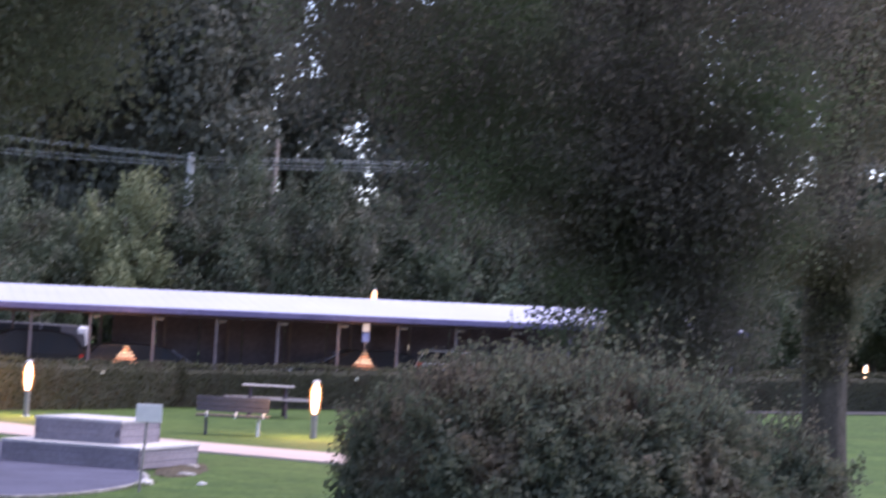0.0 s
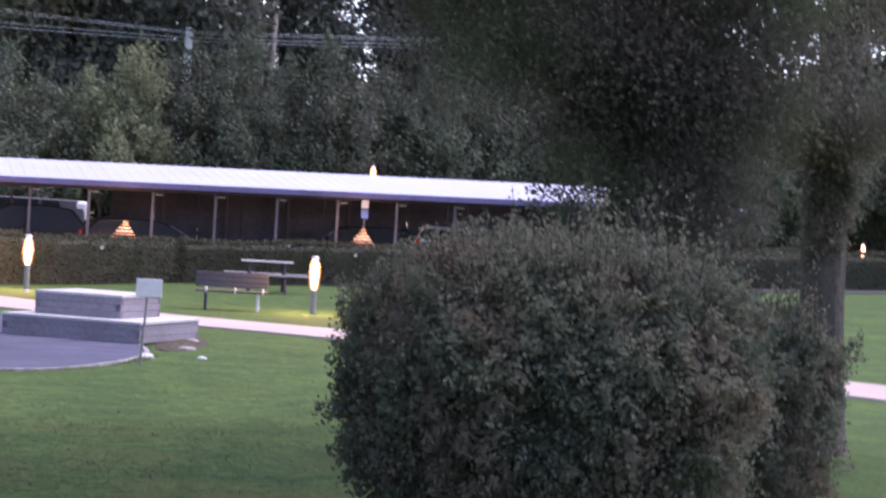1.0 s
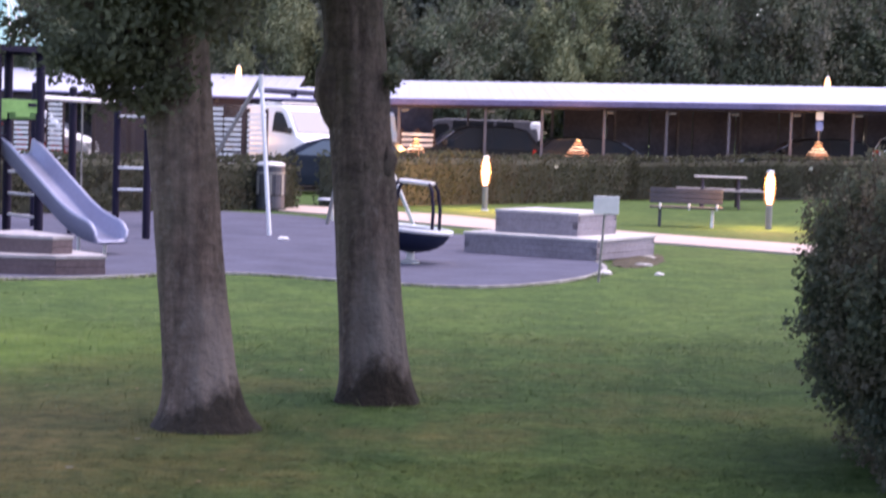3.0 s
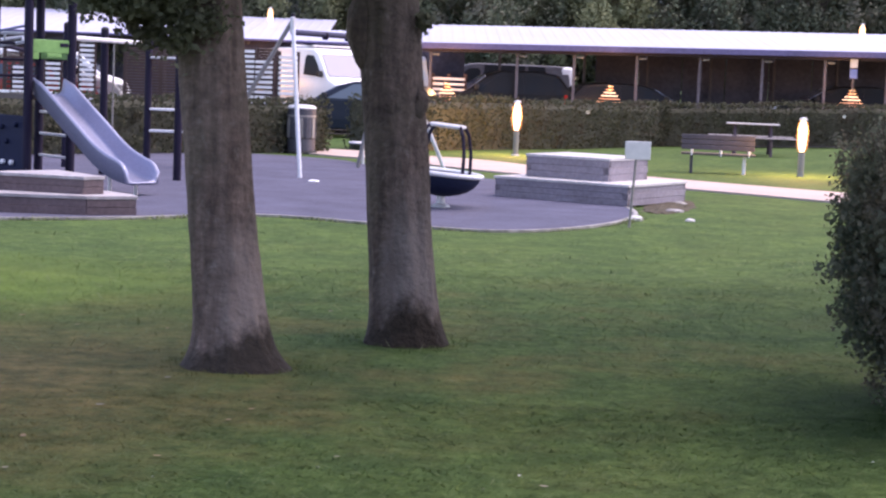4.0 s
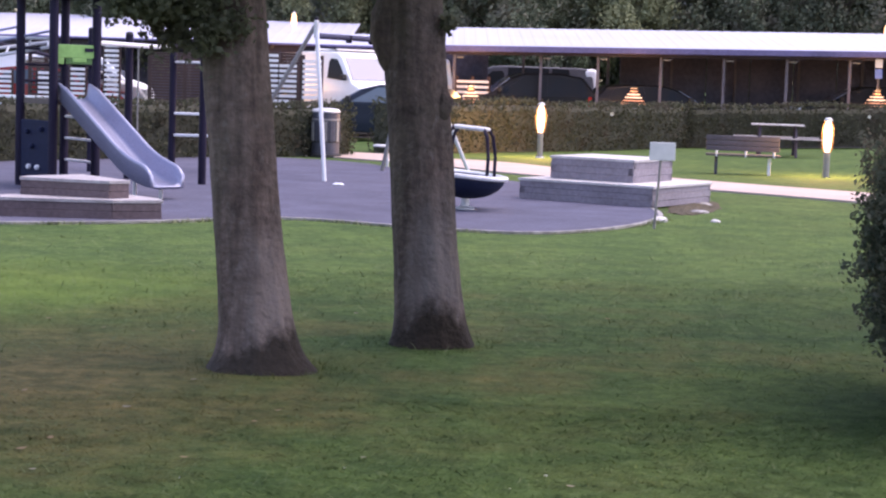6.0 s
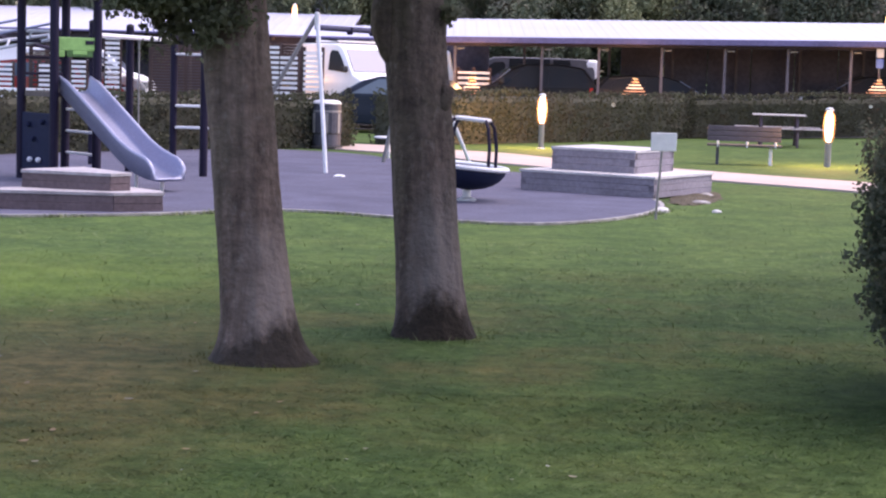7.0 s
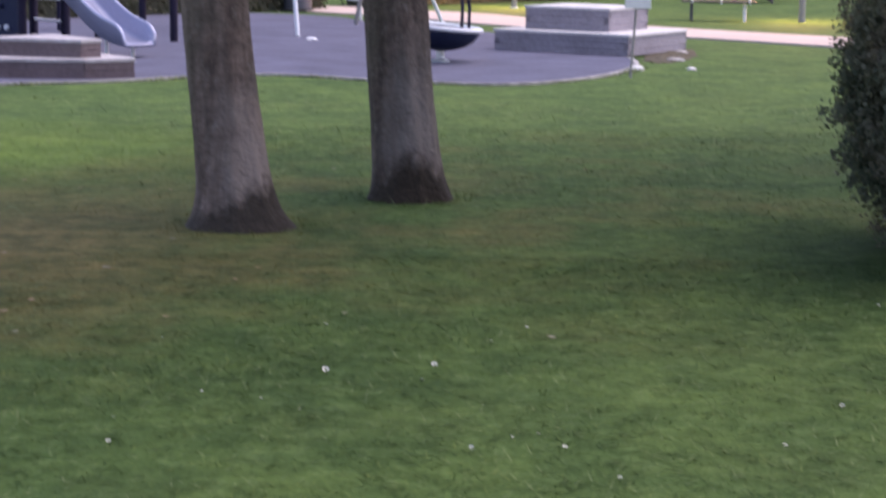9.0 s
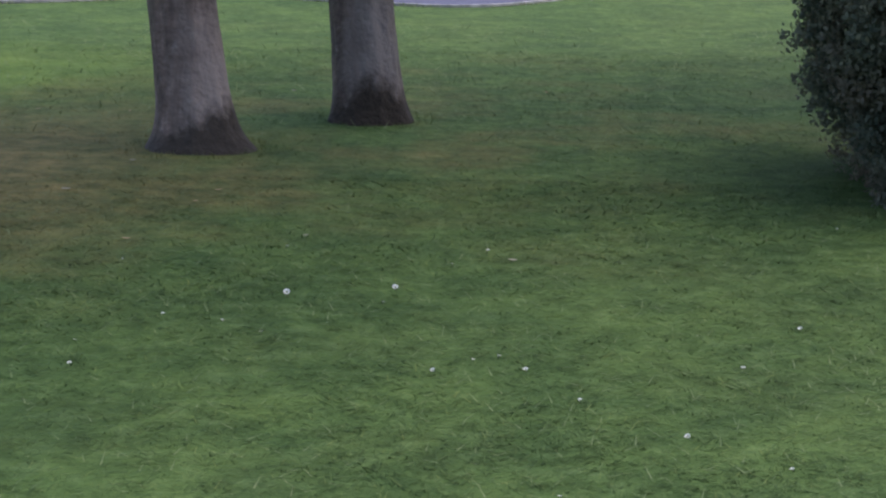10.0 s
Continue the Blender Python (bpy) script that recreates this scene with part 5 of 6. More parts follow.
# ---- hedge ----
def hedge_run(a, b, width, height, seed, label, density=720):
    """A clipped hedge from a to b: a dark inner body and leaves over its faces."""
    r = np.random.default_rng(seed)
    a, b = np.array(a, float), np.array(b, float)
    length = np.linalg.norm(b - a)
    ang = math.degrees(math.atan2(b[1] - a[1], b[0] - a[0]))
    z0, z1 = rise(*a), rise(*b)
    t = tagged_thing("hedge", label, "hedge", (a[0], a[1], 0), ang)
    n = max(2, int(length / 0.5))
    bm = bmesh.new()
    rows = []
    for i in range(n + 1):
        x = length * i / n
        z = z0 + (z1 - z0) * i / n
        w = width / 2 - 0.10 + 0.04 * math.sin(i * 1.7)
        h = height - 0.09 + 0.03 * math.sin(i * 2.3 + seed)
        rows.append([bm.verts.new((x, y, z + zz)) for y, zz in ((-w, -0.1), (-w, h * 0.9), (-w + 0.1, h), (w - 0.1, h), (w, h * 0.9), (w, -0.1))])
    for u, v in zip(rows, rows[1:]):
        for k in range(5):
            bm.faces.new((u[k], u[k + 1], v[k + 1], v[k]))
    bm.faces.new(rows[0])
    bm.faces.new(rows[-1][::-1])
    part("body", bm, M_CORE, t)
    k = int(length * density)
    x = r.uniform(0, length, k)
    f = r.uniform(0, 1, k)
    y = np.where(f < 0.62, -width / 2, np.where(f < 0.92, r.uniform(-width / 2, width / 2, k), width / 2)) + r.normal(size=k) * 0.045
    z = np.where((f >= 0.62) & (f < 0.92), height, r.uniform(0.02, height, k)) + r.normal(size=k) * 0.035
    z += 0.03 * np.sin(x * 1.7 + seed) + 0.025 * np.sin(x * 0.6)
    z += z0 + (z1 - z0) * x / length
    e = int(density * width * 1.6)
    x = np.concatenate([x, np.where(r.uniform(0, 1, e) < 0.5, 0, length) + r.normal(size=e) * 0.05])
    y = np.concatenate([y, r.uniform(-width / 2, width / 2, e)])
    z = np.concatenate([z, r.uniform(0.02, height, e) + np.where(x[-e:] < length / 2, z0, z1)])
    part("leaves", leaf_mesh("leaves", np.stack([x, y, z], 1), 0.085, r), M_HEDGE, t)
    return t


hedge_run((-12.0, 25.6), (-4.4, 34.6), 0.9, 1.06, 31, "clipped green hedge beside the play area")
hedge_run((-4.4, 34.6), (-2.25, 37.1), 0.9, 1.02, 34, "clipped green hedge by the litter bin")
hedge_run((-1.3, 38.6), (6.2, 47.6), 0.9, 1.15, 32, "long clipped hedge in front of the car park")
hedge_run((25.4, 52.0), (27.9, 52.2), 0.9, 1.18, 36, "short clipped hedge beyond the lawn", 900)
hedge_run((26.0, 73.0), (80.0, 104.0), 3.0, 3.2, 35, "dark wild undergrowth along the edge of the wood", 300)
hedge_run((6.2, 47.6), (34.0, 50.5), 0.9, 1.12, 33, "long clipped hedge in front of the car park")


# ---- car park: carports, screens, vehicles ----
def carport(label, x0, x1, y0, depth, eave, slope, bays, tilt=0.0, gutter=0.15, far_wall=True, posts=()):
    """A long mono-pitch shelter: posts, beams, ribbed white roof sheets and a violet-grey gutter on the low front edge."""
    t = tagged_thing("carport", label, "carport", (x0, y0, 0))
    length = x1 - x0
    gz = lambda x: tilt * x
    rz = lambda x, y: eave + gz(x) + y * slope
    sheet_w = length / bays
    for i in range(bays):
        bm = bmesh.new()
        ribs = 8
        prof = []
        for k in range(ribs):
            u = (k + 0.0) / ribs
            prof += [(u, 0.0), (u + 0.55 / ribs, 0.0), (u + 0.65 / ribs, 0.008), (u + 0.9 / ribs, 0.008)]
        prof.append((1.0, 0.0))
        cols = []
        for u, h in prof:
            x = (i + u) * sheet_w
            cols.append([bm.verts.new((x, -0.12, rz(x, -0.12) + h)), bm.verts.new((x, depth, rz(x, depth) + h)), bm.verts.new((x, depth, rz(x, depth) + h - 0.05)), bm.verts.new((x, -0.12, rz(x, -0.12) + h - 0.05))])
        for u, v in zip(cols, cols[1:]):
            for k in range(4):
                bm.faces.new((u[k], u[(k + 1) % 4], v[(k + 1) % 4], v[k]))
        bm.faces.new(cols[0])
        bm.faces.new(cols[-1][::-1])
        part("roof_sheet", bm, M_ROOF, t)
    ang = pose(0, 0, 0, 0, -math.degrees(math.atan(tilt)), 0)
    mid = length / 2
    part("gutter", block(mid, -0.16, rz(mid, 0) - 0.01 - gutter / 2, length, 0.12, gutter, 0.015, turn=ang), M_GUTTER, t, "violet-grey gutter")
    part("front_beam", block(mid, 0.1, rz(mid, 0) - 0.16, length, 0.1, 0.2, turn=ang), M_BEAM, t)
    part("rear_beam", block(mid, depth - 0.15, rz(mid, depth) - 0.19, length, 0.1, 0.2, turn=ang), M_TIMBER, t)
    for i in range(bays + 1):
        x = min(length - 0.08, max(0.08, i * sheet_w))
        if not posts:
            for y in (0.22, depth - 0.2):
                part("post", block(x, y, (rz(x, y) - 0.25 + gz(x) - 0.2) / 2, 0.08, 0.08, rz(x, y) - 0.25 - gz(x) + 0.2, 0.008), M_TIMBER, t)
        part("rafter", tube((x, -0.05, rz(x, -0.05) - 0.12), (x, depth - 0.05, rz(x, depth) - 0.12), 0.05, n=6), M_TIMBER, t)
    for x, y in posts:
        x -= x0
        post = part("post", block(x, y, (rz(x, y) - 0.25 + gz(x) - 0.2) / 2, 0.075, 0.075, rz(x, y) - 0.25 - gz(x) + 0.2, 0.008), M_POST, t, "weathered grey timber post")
        if y < 1:
            part("lamp_box", block(x + 0.16, y - 0.02, rz(x, y) - 0.36, 0.20, 0.10, 0.05, 0.01), M_SHAFT, post, "small pale unlit light box")
    if far_wall:
        w = length / (bays * 2)
        for i in range(bays * 2):
            if i in (1, 2, 3):
                continue
            x = (i + 0.5) * w
            part("back_panel", block(x, depth - 0.05, gz(x) + 1.2, w - 0.03, 0.05, 2.5, 0.01), M_BACK, t, "dark boarded back panel")
    return t


def slat_screen(at, width, height, rz=0.0, label="red-brown horizontal slatted timber screen", slats=M_SLAT, pitch=0.125, deep=0.055):
    t = tagged_thing("slatted_screen", label, "screen", at, rz, group="slatted screens of the car park")
    for x in ((0.0, width / 2, width) if width > 0.8 else (0.0, width)):
        part("post", block(x, 0.06, height / 2 - 0.05, 0.10, 0.08, height + 0.1, 0.006), M_SLAT, t)
    k = int(height / pitch)
    for i in range(k):
        part("slat", block(width / 2, 0, 0.10 + i * pitch, width, 0.025, deep, 0.004), slats, t)
    return t


LONG_POSTS = [(0.16, 0.22), (2.6, 0.22)] + [(4.2 + 1.77 * i, 0.22) for i in range(12)] + [(2.3, 4.8)] + [(4.9 + 1.95 * i, 4.8) for i in range(10)]
carport("long white-roofed carport with thin posts and a dark boarded back", -0.1, 24.0, 50.0, 5.0, 2.60, 0.126, 9, 0.0180, 0.17, True, LONG_POSTS)
carport("white-roofed carport behind the slatted screens by the playground", -22.0, -2.1, 50.0, 2.8, 2.49, 0.135, 7, 0.001, 0.06, False)
carport("second white-roofed carport standing behind the first", -20.0, -3.3, 61.0, 5.0, 3.02, 0.106, 6, 0.001, 0.10)

slat_screen((-8.35, 49.9, 0.0), 2.0, 2.1, 0.0, "close-boarded red-brown slatted timber screen", M_SLAT, 0.08, 0.06)
slat_screen((-11.7, 49.9, 0.0), 0.9, 2.1)
slat_screen((-15.4, 49.9, 0.0), 2.2, 2.0)
slat_screen((-1.95, 50.4, 0.0), 0.9, 2.1)
for x, w, h in ((-2.02, 0.24, 1.95), (-9.6, 0.40, 2.3), (-10.54, 0.40, 1.65), (-12.6, 0.40, 1.55), (-13.3, 0.40, 1.9), (-14.1, 0.40, 1.9), (-11.45, 0.30, 1.6)):
    slat_screen((x, 49.85, 0.0), w, h, 0.0, "narrow screen of pale horizontal slats between red-brown posts", M_SLAT_PALE, 0.135, 0.072)
slat_screen((-5.10, 48.4, 0.0), 1.08, 2.2, 0.0, "close-boarded red-brown slatted timber screen", M_SLAT, 0.08, 0.076)
for x, w, h in ((-4.88, 0.29, 2.25), (-4.56, 0.47, 1.90)):
    slat_screen((x, 48.2, 0.0), w, h, 0.0, "narrow screen of pale horizontal slats before red-brown boards", M_SLAT_PALE, 0.135, 0.072)
slat_screen((-3.82, 46.9, 0.0), 0.49, 2.15, 0.0, "narrow screen of pale horizontal slats in front of a white van", M_SLAT_PALE, 0.135, 0.085)
slat_screen((0.25, 50.5, 0.0), 0.9, 1.75, 0.0, "narrow screen of pale horizontal slats lit by a lantern", M_SLAT_PALE, 0.15, 0.07)


def vehicle(name, label, category, at, rz, length, width, side, glass_side, screen, rear_glass, paint_m, wheels, wheel_r, roof_rack=False, pane_m=None):
    """side: outline of the body in (along, up), nose at +x; glass_side: side window outlines; screen and rear_glass: two (along, up) points."""
    t = tagged_thing(name, label, category, at, rz)
    top = max(z for x, z in side)

    def half(z):
        return width / 2 * (1 - 0.16 * smooth(0.9, top, z) - 0.04 * (1 - smooth(0.2, 0.55, z)))

    bm = bmesh.new()
    l = [bm.verts.new((x, -1, z)) for x, z in side]
    r = [bm.verts.new((x, 1, z)) for x, z in side]
    k = len(side)
    for i in range(k):
        bm.faces.new((l[i], l[(i + 1) % k], r[(i + 1) % k], r[i]))
    bm.faces.new(l[::-1])
    bm.faces.new(r)
    # belts round the body, so that the flanks lean in evenly towards the roof
    z = 0.35
    while z < top - 0.05:
        bmesh.ops.bisect_plane(bm, geom=list(bm.verts) + list(bm.edges) + list(bm.faces), plane_co=(0, 0, z), plane_no=(0, 0, 1))
        z += 0.12
    for v in bm.verts:
        v.co.y *= half(v.co.z)
    bmesh.ops.recalc_face_normals(bm, faces=bm.faces)
    bmesh.ops.bevel(bm, geom=[e for e in bm.edges if len(e.link_faces) == 2 and e.calc_face_angle() > 0.5], offset=0.05, segments=3, affect="EDGES", profile=0.5)
    part("body", bm, paint_m, t, smooth=False)
    for s in (-1, 1):
        for pane in glass_side:
            bm = bmesh.new()
            o = [bm.verts.new((x, s * (half(z) + 0.016), z)) for x, z in pane]
            q = [bm.verts.new((x, s * (half(z) - 0.03), z)) for x, z in pane]
            n = len(pane)
            bm.faces.new(o)
            for i in range(n):
                bm.faces.new((o[i], o[(i + 1) % n], q[(i + 1) % n], q[i]))
            part("side_window", bm, pane_m or M_GLASS, t)
    for nm, pr in (("windscreen", screen), ("rear_window", rear_glass)):
        if not pr:
            continue
        (xa, za), (xb, zb) = pr
        bm = bmesh.new()
        dx, dz = zb - za, -(xb - xa)
        n = math.hypot(dx, dz) * (1 if nm == "windscreen" else -1)
        ox, oz = abs(dx / n) * (1 if nm == "windscreen" else -1) * 0.012, abs(dz / n) * 0.012
        v = [bm.verts.new(c) for c in ((xa + ox, -half(za) * 0.93, za + oz), (xa + ox, half(za) * 0.93, za + oz), (xb + ox, half(zb) * 0.9, zb + oz), (xb + ox, -half(zb) * 0.9, zb + oz))]
        f = bm.faces.new(v)
        g = bmesh.ops.extrude_face_region(bm, geom=[f])
        for w in g["geom"]:
            if isinstance(w, bmesh.types.BMVert):
                w.co += Vector((-ox * 4, 0, -oz * 4))
        part(nm, bm, M_SCREEN if nm == "windscreen" else M_GLASS, t)
    for x in wheels:
        for s in (-1, 1):
            w = part("wheel", lathe([(wheel_r * 0.62, -0.09), (wheel_r * 0.95, -0.1), (wheel_r, -0.07), (wheel_r, 0.07), (wheel_r * 0.95, 0.1), (wheel_r * 0.62, 0.09)], 22), M_TYRE, t)
            w.matrix_basis = pose(x, s * (width / 2 - 0.07), wheel_r, 90, 0, 0)
            part("rim", lathe([(wheel_r * 0.62, -0.105), (wheel_r * 0.5, -0.112), (wheel_r * 0.5, 0.112), (wheel_r * 0.62, 0.105)], 16), M_ALLOY, w, "silver rim")
    nose = max(x for x, z in side)
    tail = min(x for x, z in side)
    for s in (-1, 1):
        part("headlight", block(nose - 0.10, s * (width / 2 - 0.26), 0.72, 0.22, 0.32, 0.16, 0.03), M_HEADLIGHT, t)
        part("tail_light", block(tail + 0.03, s * (width / 2 - 0.16), 0.92, 0.10, 0.16, 0.30, 0.02), M_TAIL, t, "red tail light")
        (xa, za) = screen[0]
        part("mirror", block(xa - 0.22, s * (half(za) + 0.11), za + 0.06, 0.12, 0.18, 0.14, 0.03), M_PLASTIC, t)
    part("bumper", block(nose - 0.04, 0, 0.40, 0.14, width * 0.92, 0.20, 0.04), M_PLASTIC, t)
    part("bumper", block(tail + 0.04, 0, 0.42, 0.14, width * 0.92, 0.20, 0.04), M_PLASTIC, t)
    part("number_plate", block(nose + 0.035, 0, 0.42, 0.015, 0.5, 0.11), M_PALE, t)
    if roof_rack:
        for x in (-1.5, -0.4, 0.7):
            part("roof_bar", block(x, 0, top + 0.05, 0.05, width * 0.8, 0.05, 0.01), M_GALV, t)
    return t


VAN_SIDE = [(-2.4, 0.35), (-2.42, 1.0), (-2.36, 1.82), (-2.26, 1.91), (-2.0, 1.95), (0.55, 1.96), (0.85, 1.93), (1.06, 1.85), (1.40, 1.54), (1.72, 1.25), (2.10, 1.14), (2.36, 1.00), (2.46, 0.80), (2.48, 0.35), (2.0, 0.26), (-2.0, 0.26)]
VAN_GLASS = [[(0.48, 1.33), (0.46, 1.72), (0.54, 1.80), (0.84, 1.78), (1.08, 1.60), (1.42, 1.28)]]
BUS_GLASS = VAN_GLASS + [[(-0.95, 1.26), (-0.95, 1.91), (0.34, 1.91), (0.36, 1.26)], [(-1.72, 1.28), (-1.58, 1.90), (-1.05, 1.91), (-1.05, 1.26)]]
HATCH_SIDE = [(-2.02, 0.35), (-2.06, 0.75), (-1.95, 1.02), (-1.55, 1.40), (-0.9, 1.47), (0.1, 1.45), (0.5, 1.34), (1.12, 0.98), (1.85, 0.84), (2.05, 0.66), (2.06, 0.35), (1.7, 0.22), (-1.7, 0.22)]
HATCH_GLASS = [[(-1.55, 1.02), (-1.32, 1.34), (-0.55, 1.39), (-0.55, 1.0)], [(-0.48, 1.0), (-0.48, 1.39), (0.12, 1.38), (0.80, 1.0)]]


def van(label, at, rz, paint_m, rack=False, rear=True, panes=VAN_GLASS):
    return vehicle("van", label, "van", at, rz, 4.9, 1.92, VAN_SIDE, panes, ((1.68, 1.30), (1.10, 1.82)), ((-2.40, 1.15), (-2.37, 1.75)) if rear else None, paint_m, (-1.5, 1.55), 0.33, rack)


def hatchback(label, at, rz, paint_m, pane_m=None):
    return vehicle("car", label, "car", at, rz, 4.1, 1.76, HATCH_SIDE, HATCH_GLASS, ((1.06, 1.02), (0.54, 1.33)), ((-1.92, 1.06), (-1.60, 1.38)), paint_m, (-1.28, 1.3), 0.31, False, pane_m)


van("white panel van parked beside the slatted screen", (-2.90, 49.74, 0.04), -48, M_WHITE_CAR, True).scale = (0.86, 1.0, 1.15)
hatchback("dark blue hatchback parked in front of a white van", (-1.55, 46.0, 0.0), 172, M_DARK_CAR, M_PANE)
van("white panel van parked at the carport's end", (-1.0, 54.2, 0.04), 96, M_WHITE_CAR, False, False).scale = (1.0, 1.0, 1.12)
hatchback("tall black car parked under the carport", (2.20, 51.3, 0.06), 186, M_BLACK_CAR).scale = (0.98, 1.05, 1.26)
minibus = van("grey minibus with white tailgate and dark windows behind the carport", (2.25, 57.6, 0.10), 180, M_GREY_CAR, False, True, BUS_GLASS)
part("tailgate", block(-2.27, 0, 1.50, 0.44, 1.66, 0.86, 0.10), M_WHITE_CAR, minibus, "white painted tailgate", smooth=True)
minibus.scale = (1.0, 1.0, 1.04)
hatchback("black hatchback parked under the carport by a lantern", (6.0, 51.5, 0.2), 5, M_BLACK_CAR)
hatchback("black hatchback parked under the long carport", (12.2, 52.2, 0.38), 178, M_BLACK_CAR)
hatchback("white hatchback parked behind a red car under the carport", (-10.98, 53.3, 0.04), 2, M_WHITE_CAR).scale = (1.0, 1.0, 1.26)
hatchback("red car parked behind the slatted screens", (-11.20, 51.2, 0.04), 3, M_RED_CAR, M_PANE).scale = (1.0, 1.0, 1.08)
van("white panel van parked behind a red car", (-12.0, 57.5, 0.04), 4, M_WHITE_CAR)
hatchback("white car parked far under the long carport", (15.6, 52.4, 0.5), 60, M_WHITE_CAR)


def notice_board(at):
    t = tagged_thing("notice_board", "small white and blue notice board on a thin post", "sign", at)
    part("post", tube((0, 0.03, -0.1), (0, 0.03, 2.4), 0.03, n=8), M_BIN, t)
    part("panel", block(0, 0, 2.28, 0.21, 0.03, 0.24, 0.006), M_GALV, t, "plain white panel")
    part("lower_panel", block(0, 0, 1.99, 0.21, 0.03, 0.26, 0.006), M_NOTICE, t, "plain blue panel")
    return t


notice_board((12.05, 50.05, 0.2))


def crash_barrier(x0, x1, y):
    """A low steel barrier between the hedge and the parked vehicles."""
    t = tagged_thing("crash_barrier", "low pale steel crash barrier behind the hedge", "barrier", (x0, y, 0.0))
    n = int((x1 - x0) / 1.6)
    for i in range(n + 1):
        part("post", block((x1 - x0) * i / n, 0.08, 0.38, 0.09, 0.09, 0.84, 0.01), M_GALV, t)
    for z in (0.62, 0.78):
        part("rail", block((x1 - x0) / 2, 0, z, x1 - x0 + 0.3, 0.05, 0.12, 0.02), M_PALE, t, "pale steel rail")
    return t


crash_barrier(-19.0, -9.9, 47.9)


def blossom(at):
    t = tagged_thing("blossom", "single white blossom on the hedge face", "flower", at, group="blossoms on the hedge")
    bm = bmesh.new()
    for k in range(5):
        a = 2 * math.pi * k / 5
        v = [bm.verts.new((0.05 * r * math.cos(a + d), -0.02 * r, 0.05 * r * math.sin(a + d))) for r, d in ((0.1, 0), (0.8, -0.5), (1.1, 0), (0.8, 0.5))]
        bm.faces.new(v)
    part("petals", bm, M_PETAL, t)
    part("eye", lathe([(0.012, -0.01), (0.012, 0.01), (0.004, 0.016)], 8), M_LIME, t, "greenish eye")
    return t


# ---- low louvred lanterns of the car park and tall lamps behind the roofs ----
def louvre_lamp(at):
    t = tagged_thing("louvre_lamp", "low louvred lantern glowing orange behind the hedge", "lamp", at, group="louvred lanterns of the car park")
    part("post", block(0, 0, 0.5, 0.2, 0.2, 1.04, 0.01), M_TIMBER, t)
    for i in range(5):
        w = 0.58 - 0.10 * i
        part("louvre", prism(rect(0, 0, w, w, 8), 1.028 + i * 0.085, 1.050 + i * 0.085), M_LOUVRE_CORE if i in (2, 3) else M_LOUVRE, t, "glowing orange louvre")
        part("spacer", prism(rect(0, 0, w * 0.7, w * 0.7, 8), 1.050 + i * 0.085, 1.105 + i * 0.085), M_PLASTIC, t)
    part("cap", prism(rect(0, 0, 0.16, 0.16, 8), 1.445, 1.48, 0.01), M_TIMBER, t)
    return t


lantern = louvre_lamp((0.64, 49.2, 0.0))
copy_thing(lantern, pose(5.15, 49.4, 0.1))
copy_thing(lantern, pose(11.9, 49.5, 0.25))
copy_thing(lantern, pose(-4.6, 49.2, -0.12))
for x, y, z, watts in ((0.64, 49.2, 1.28, 28), (5.15, 49.4, 1.38, 14), (11.9, 49.5, 1.53, 12), (-4.6, 49.2, 1.16, 12)):
    lamp_light(x, y - 0.12, z + 0.32, watts)


def mast_lamp(at, tall):
    t = tagged_thing("mast_lamp", "slim post lamp glowing orange above the carport roof", "lamp", at, group="post lamps of the car park")
    part("mast", lathe([(0.07, -0.1), (0.05, 1.0), (0.04, tall)], 12), M_GALV, t)
    part("lamp_head", lathe([(0.06, tall), (0.10, tall + 0.1), (0.09, tall + 0.34), (0.05, tall + 0.46)], 14), M_LAMP_FAR, t, "glowing orange lamp head")
    part("hood", lathe([(0.07, tall + 0.46), (0.06, tall + 0.5), (0.01, tall + 0.53)], 14), M_GALV, t)
    return t


mast_lamp((-5.52, 63.4, 0), 3.32)
mast_lamp((13.92, 57.0, 0.3), 3.05)


# ---- power line ----
def utility_pole(at, tall):
    t = tagged_thing("utility_pole", "pale concrete utility pole with a short cross arm", "utility pole", at)
    part("pole", bent([(0, 0, -0.5), (0.02, 0, tall * 0.5), (0.05, 0, tall)], [0.26, 0.22, 0.17], 12), M_CONCRETE, t)
    part("cross_arm", block(0, 0, tall - 0.35, 0.62, 0.10, 0.10, 0.01, rz=75), M_CONCRETE, t)
    for x in (-0.25, 0.25):
        part("insulator", lathe([(0.04, 0), (0.06, 0.05), (0.04, 0.1), (0.05, 0.15)], 10, at=(x * 0.26, x, tall - 0.30)), M_PALE, t)
    return t


utility_pole((10.6, 80.0, 1.2), 9.15)


def cable(a, b, sag):
    bm = bmesh.new()
    a, b = Vector(a), Vector(b)
    pts = []
    for i in range(25):
        k = i / 24
        p = a.lerp(b, k)
        p.z -= sag * 4 * k * (1 - k)
        pts.append(p)
    for u, v in zip(pts, pts[1:]):
        tube(u, v, 0.011, n=5, bm=bm)
    me = bpy.data.meshes.new("overhead_cable")
    bm.to_mesh(me)
    bm.free()
    me.materials.append(M_CABLE)
    return tagged(new("overhead_cable", me), "thin pale overhead power cable strung along the trees", "cable", "cables of the power line")


for dz, dx, left in ((-0.12, -0.2, 14.6), (-0.20, 0.2, 14.2), (-0.40, 0.0, 12.2), (-0.55, 0.15, 11.8)):
    cable((-45 + dx, 76, left), (10.6 + dx, 80.0, 10.3 + dz), 0.9)
    cable((10.6 + dx, 80.0, 10.3 + dz), (70 + dx, 82, 15.5 + dz), 0.5)


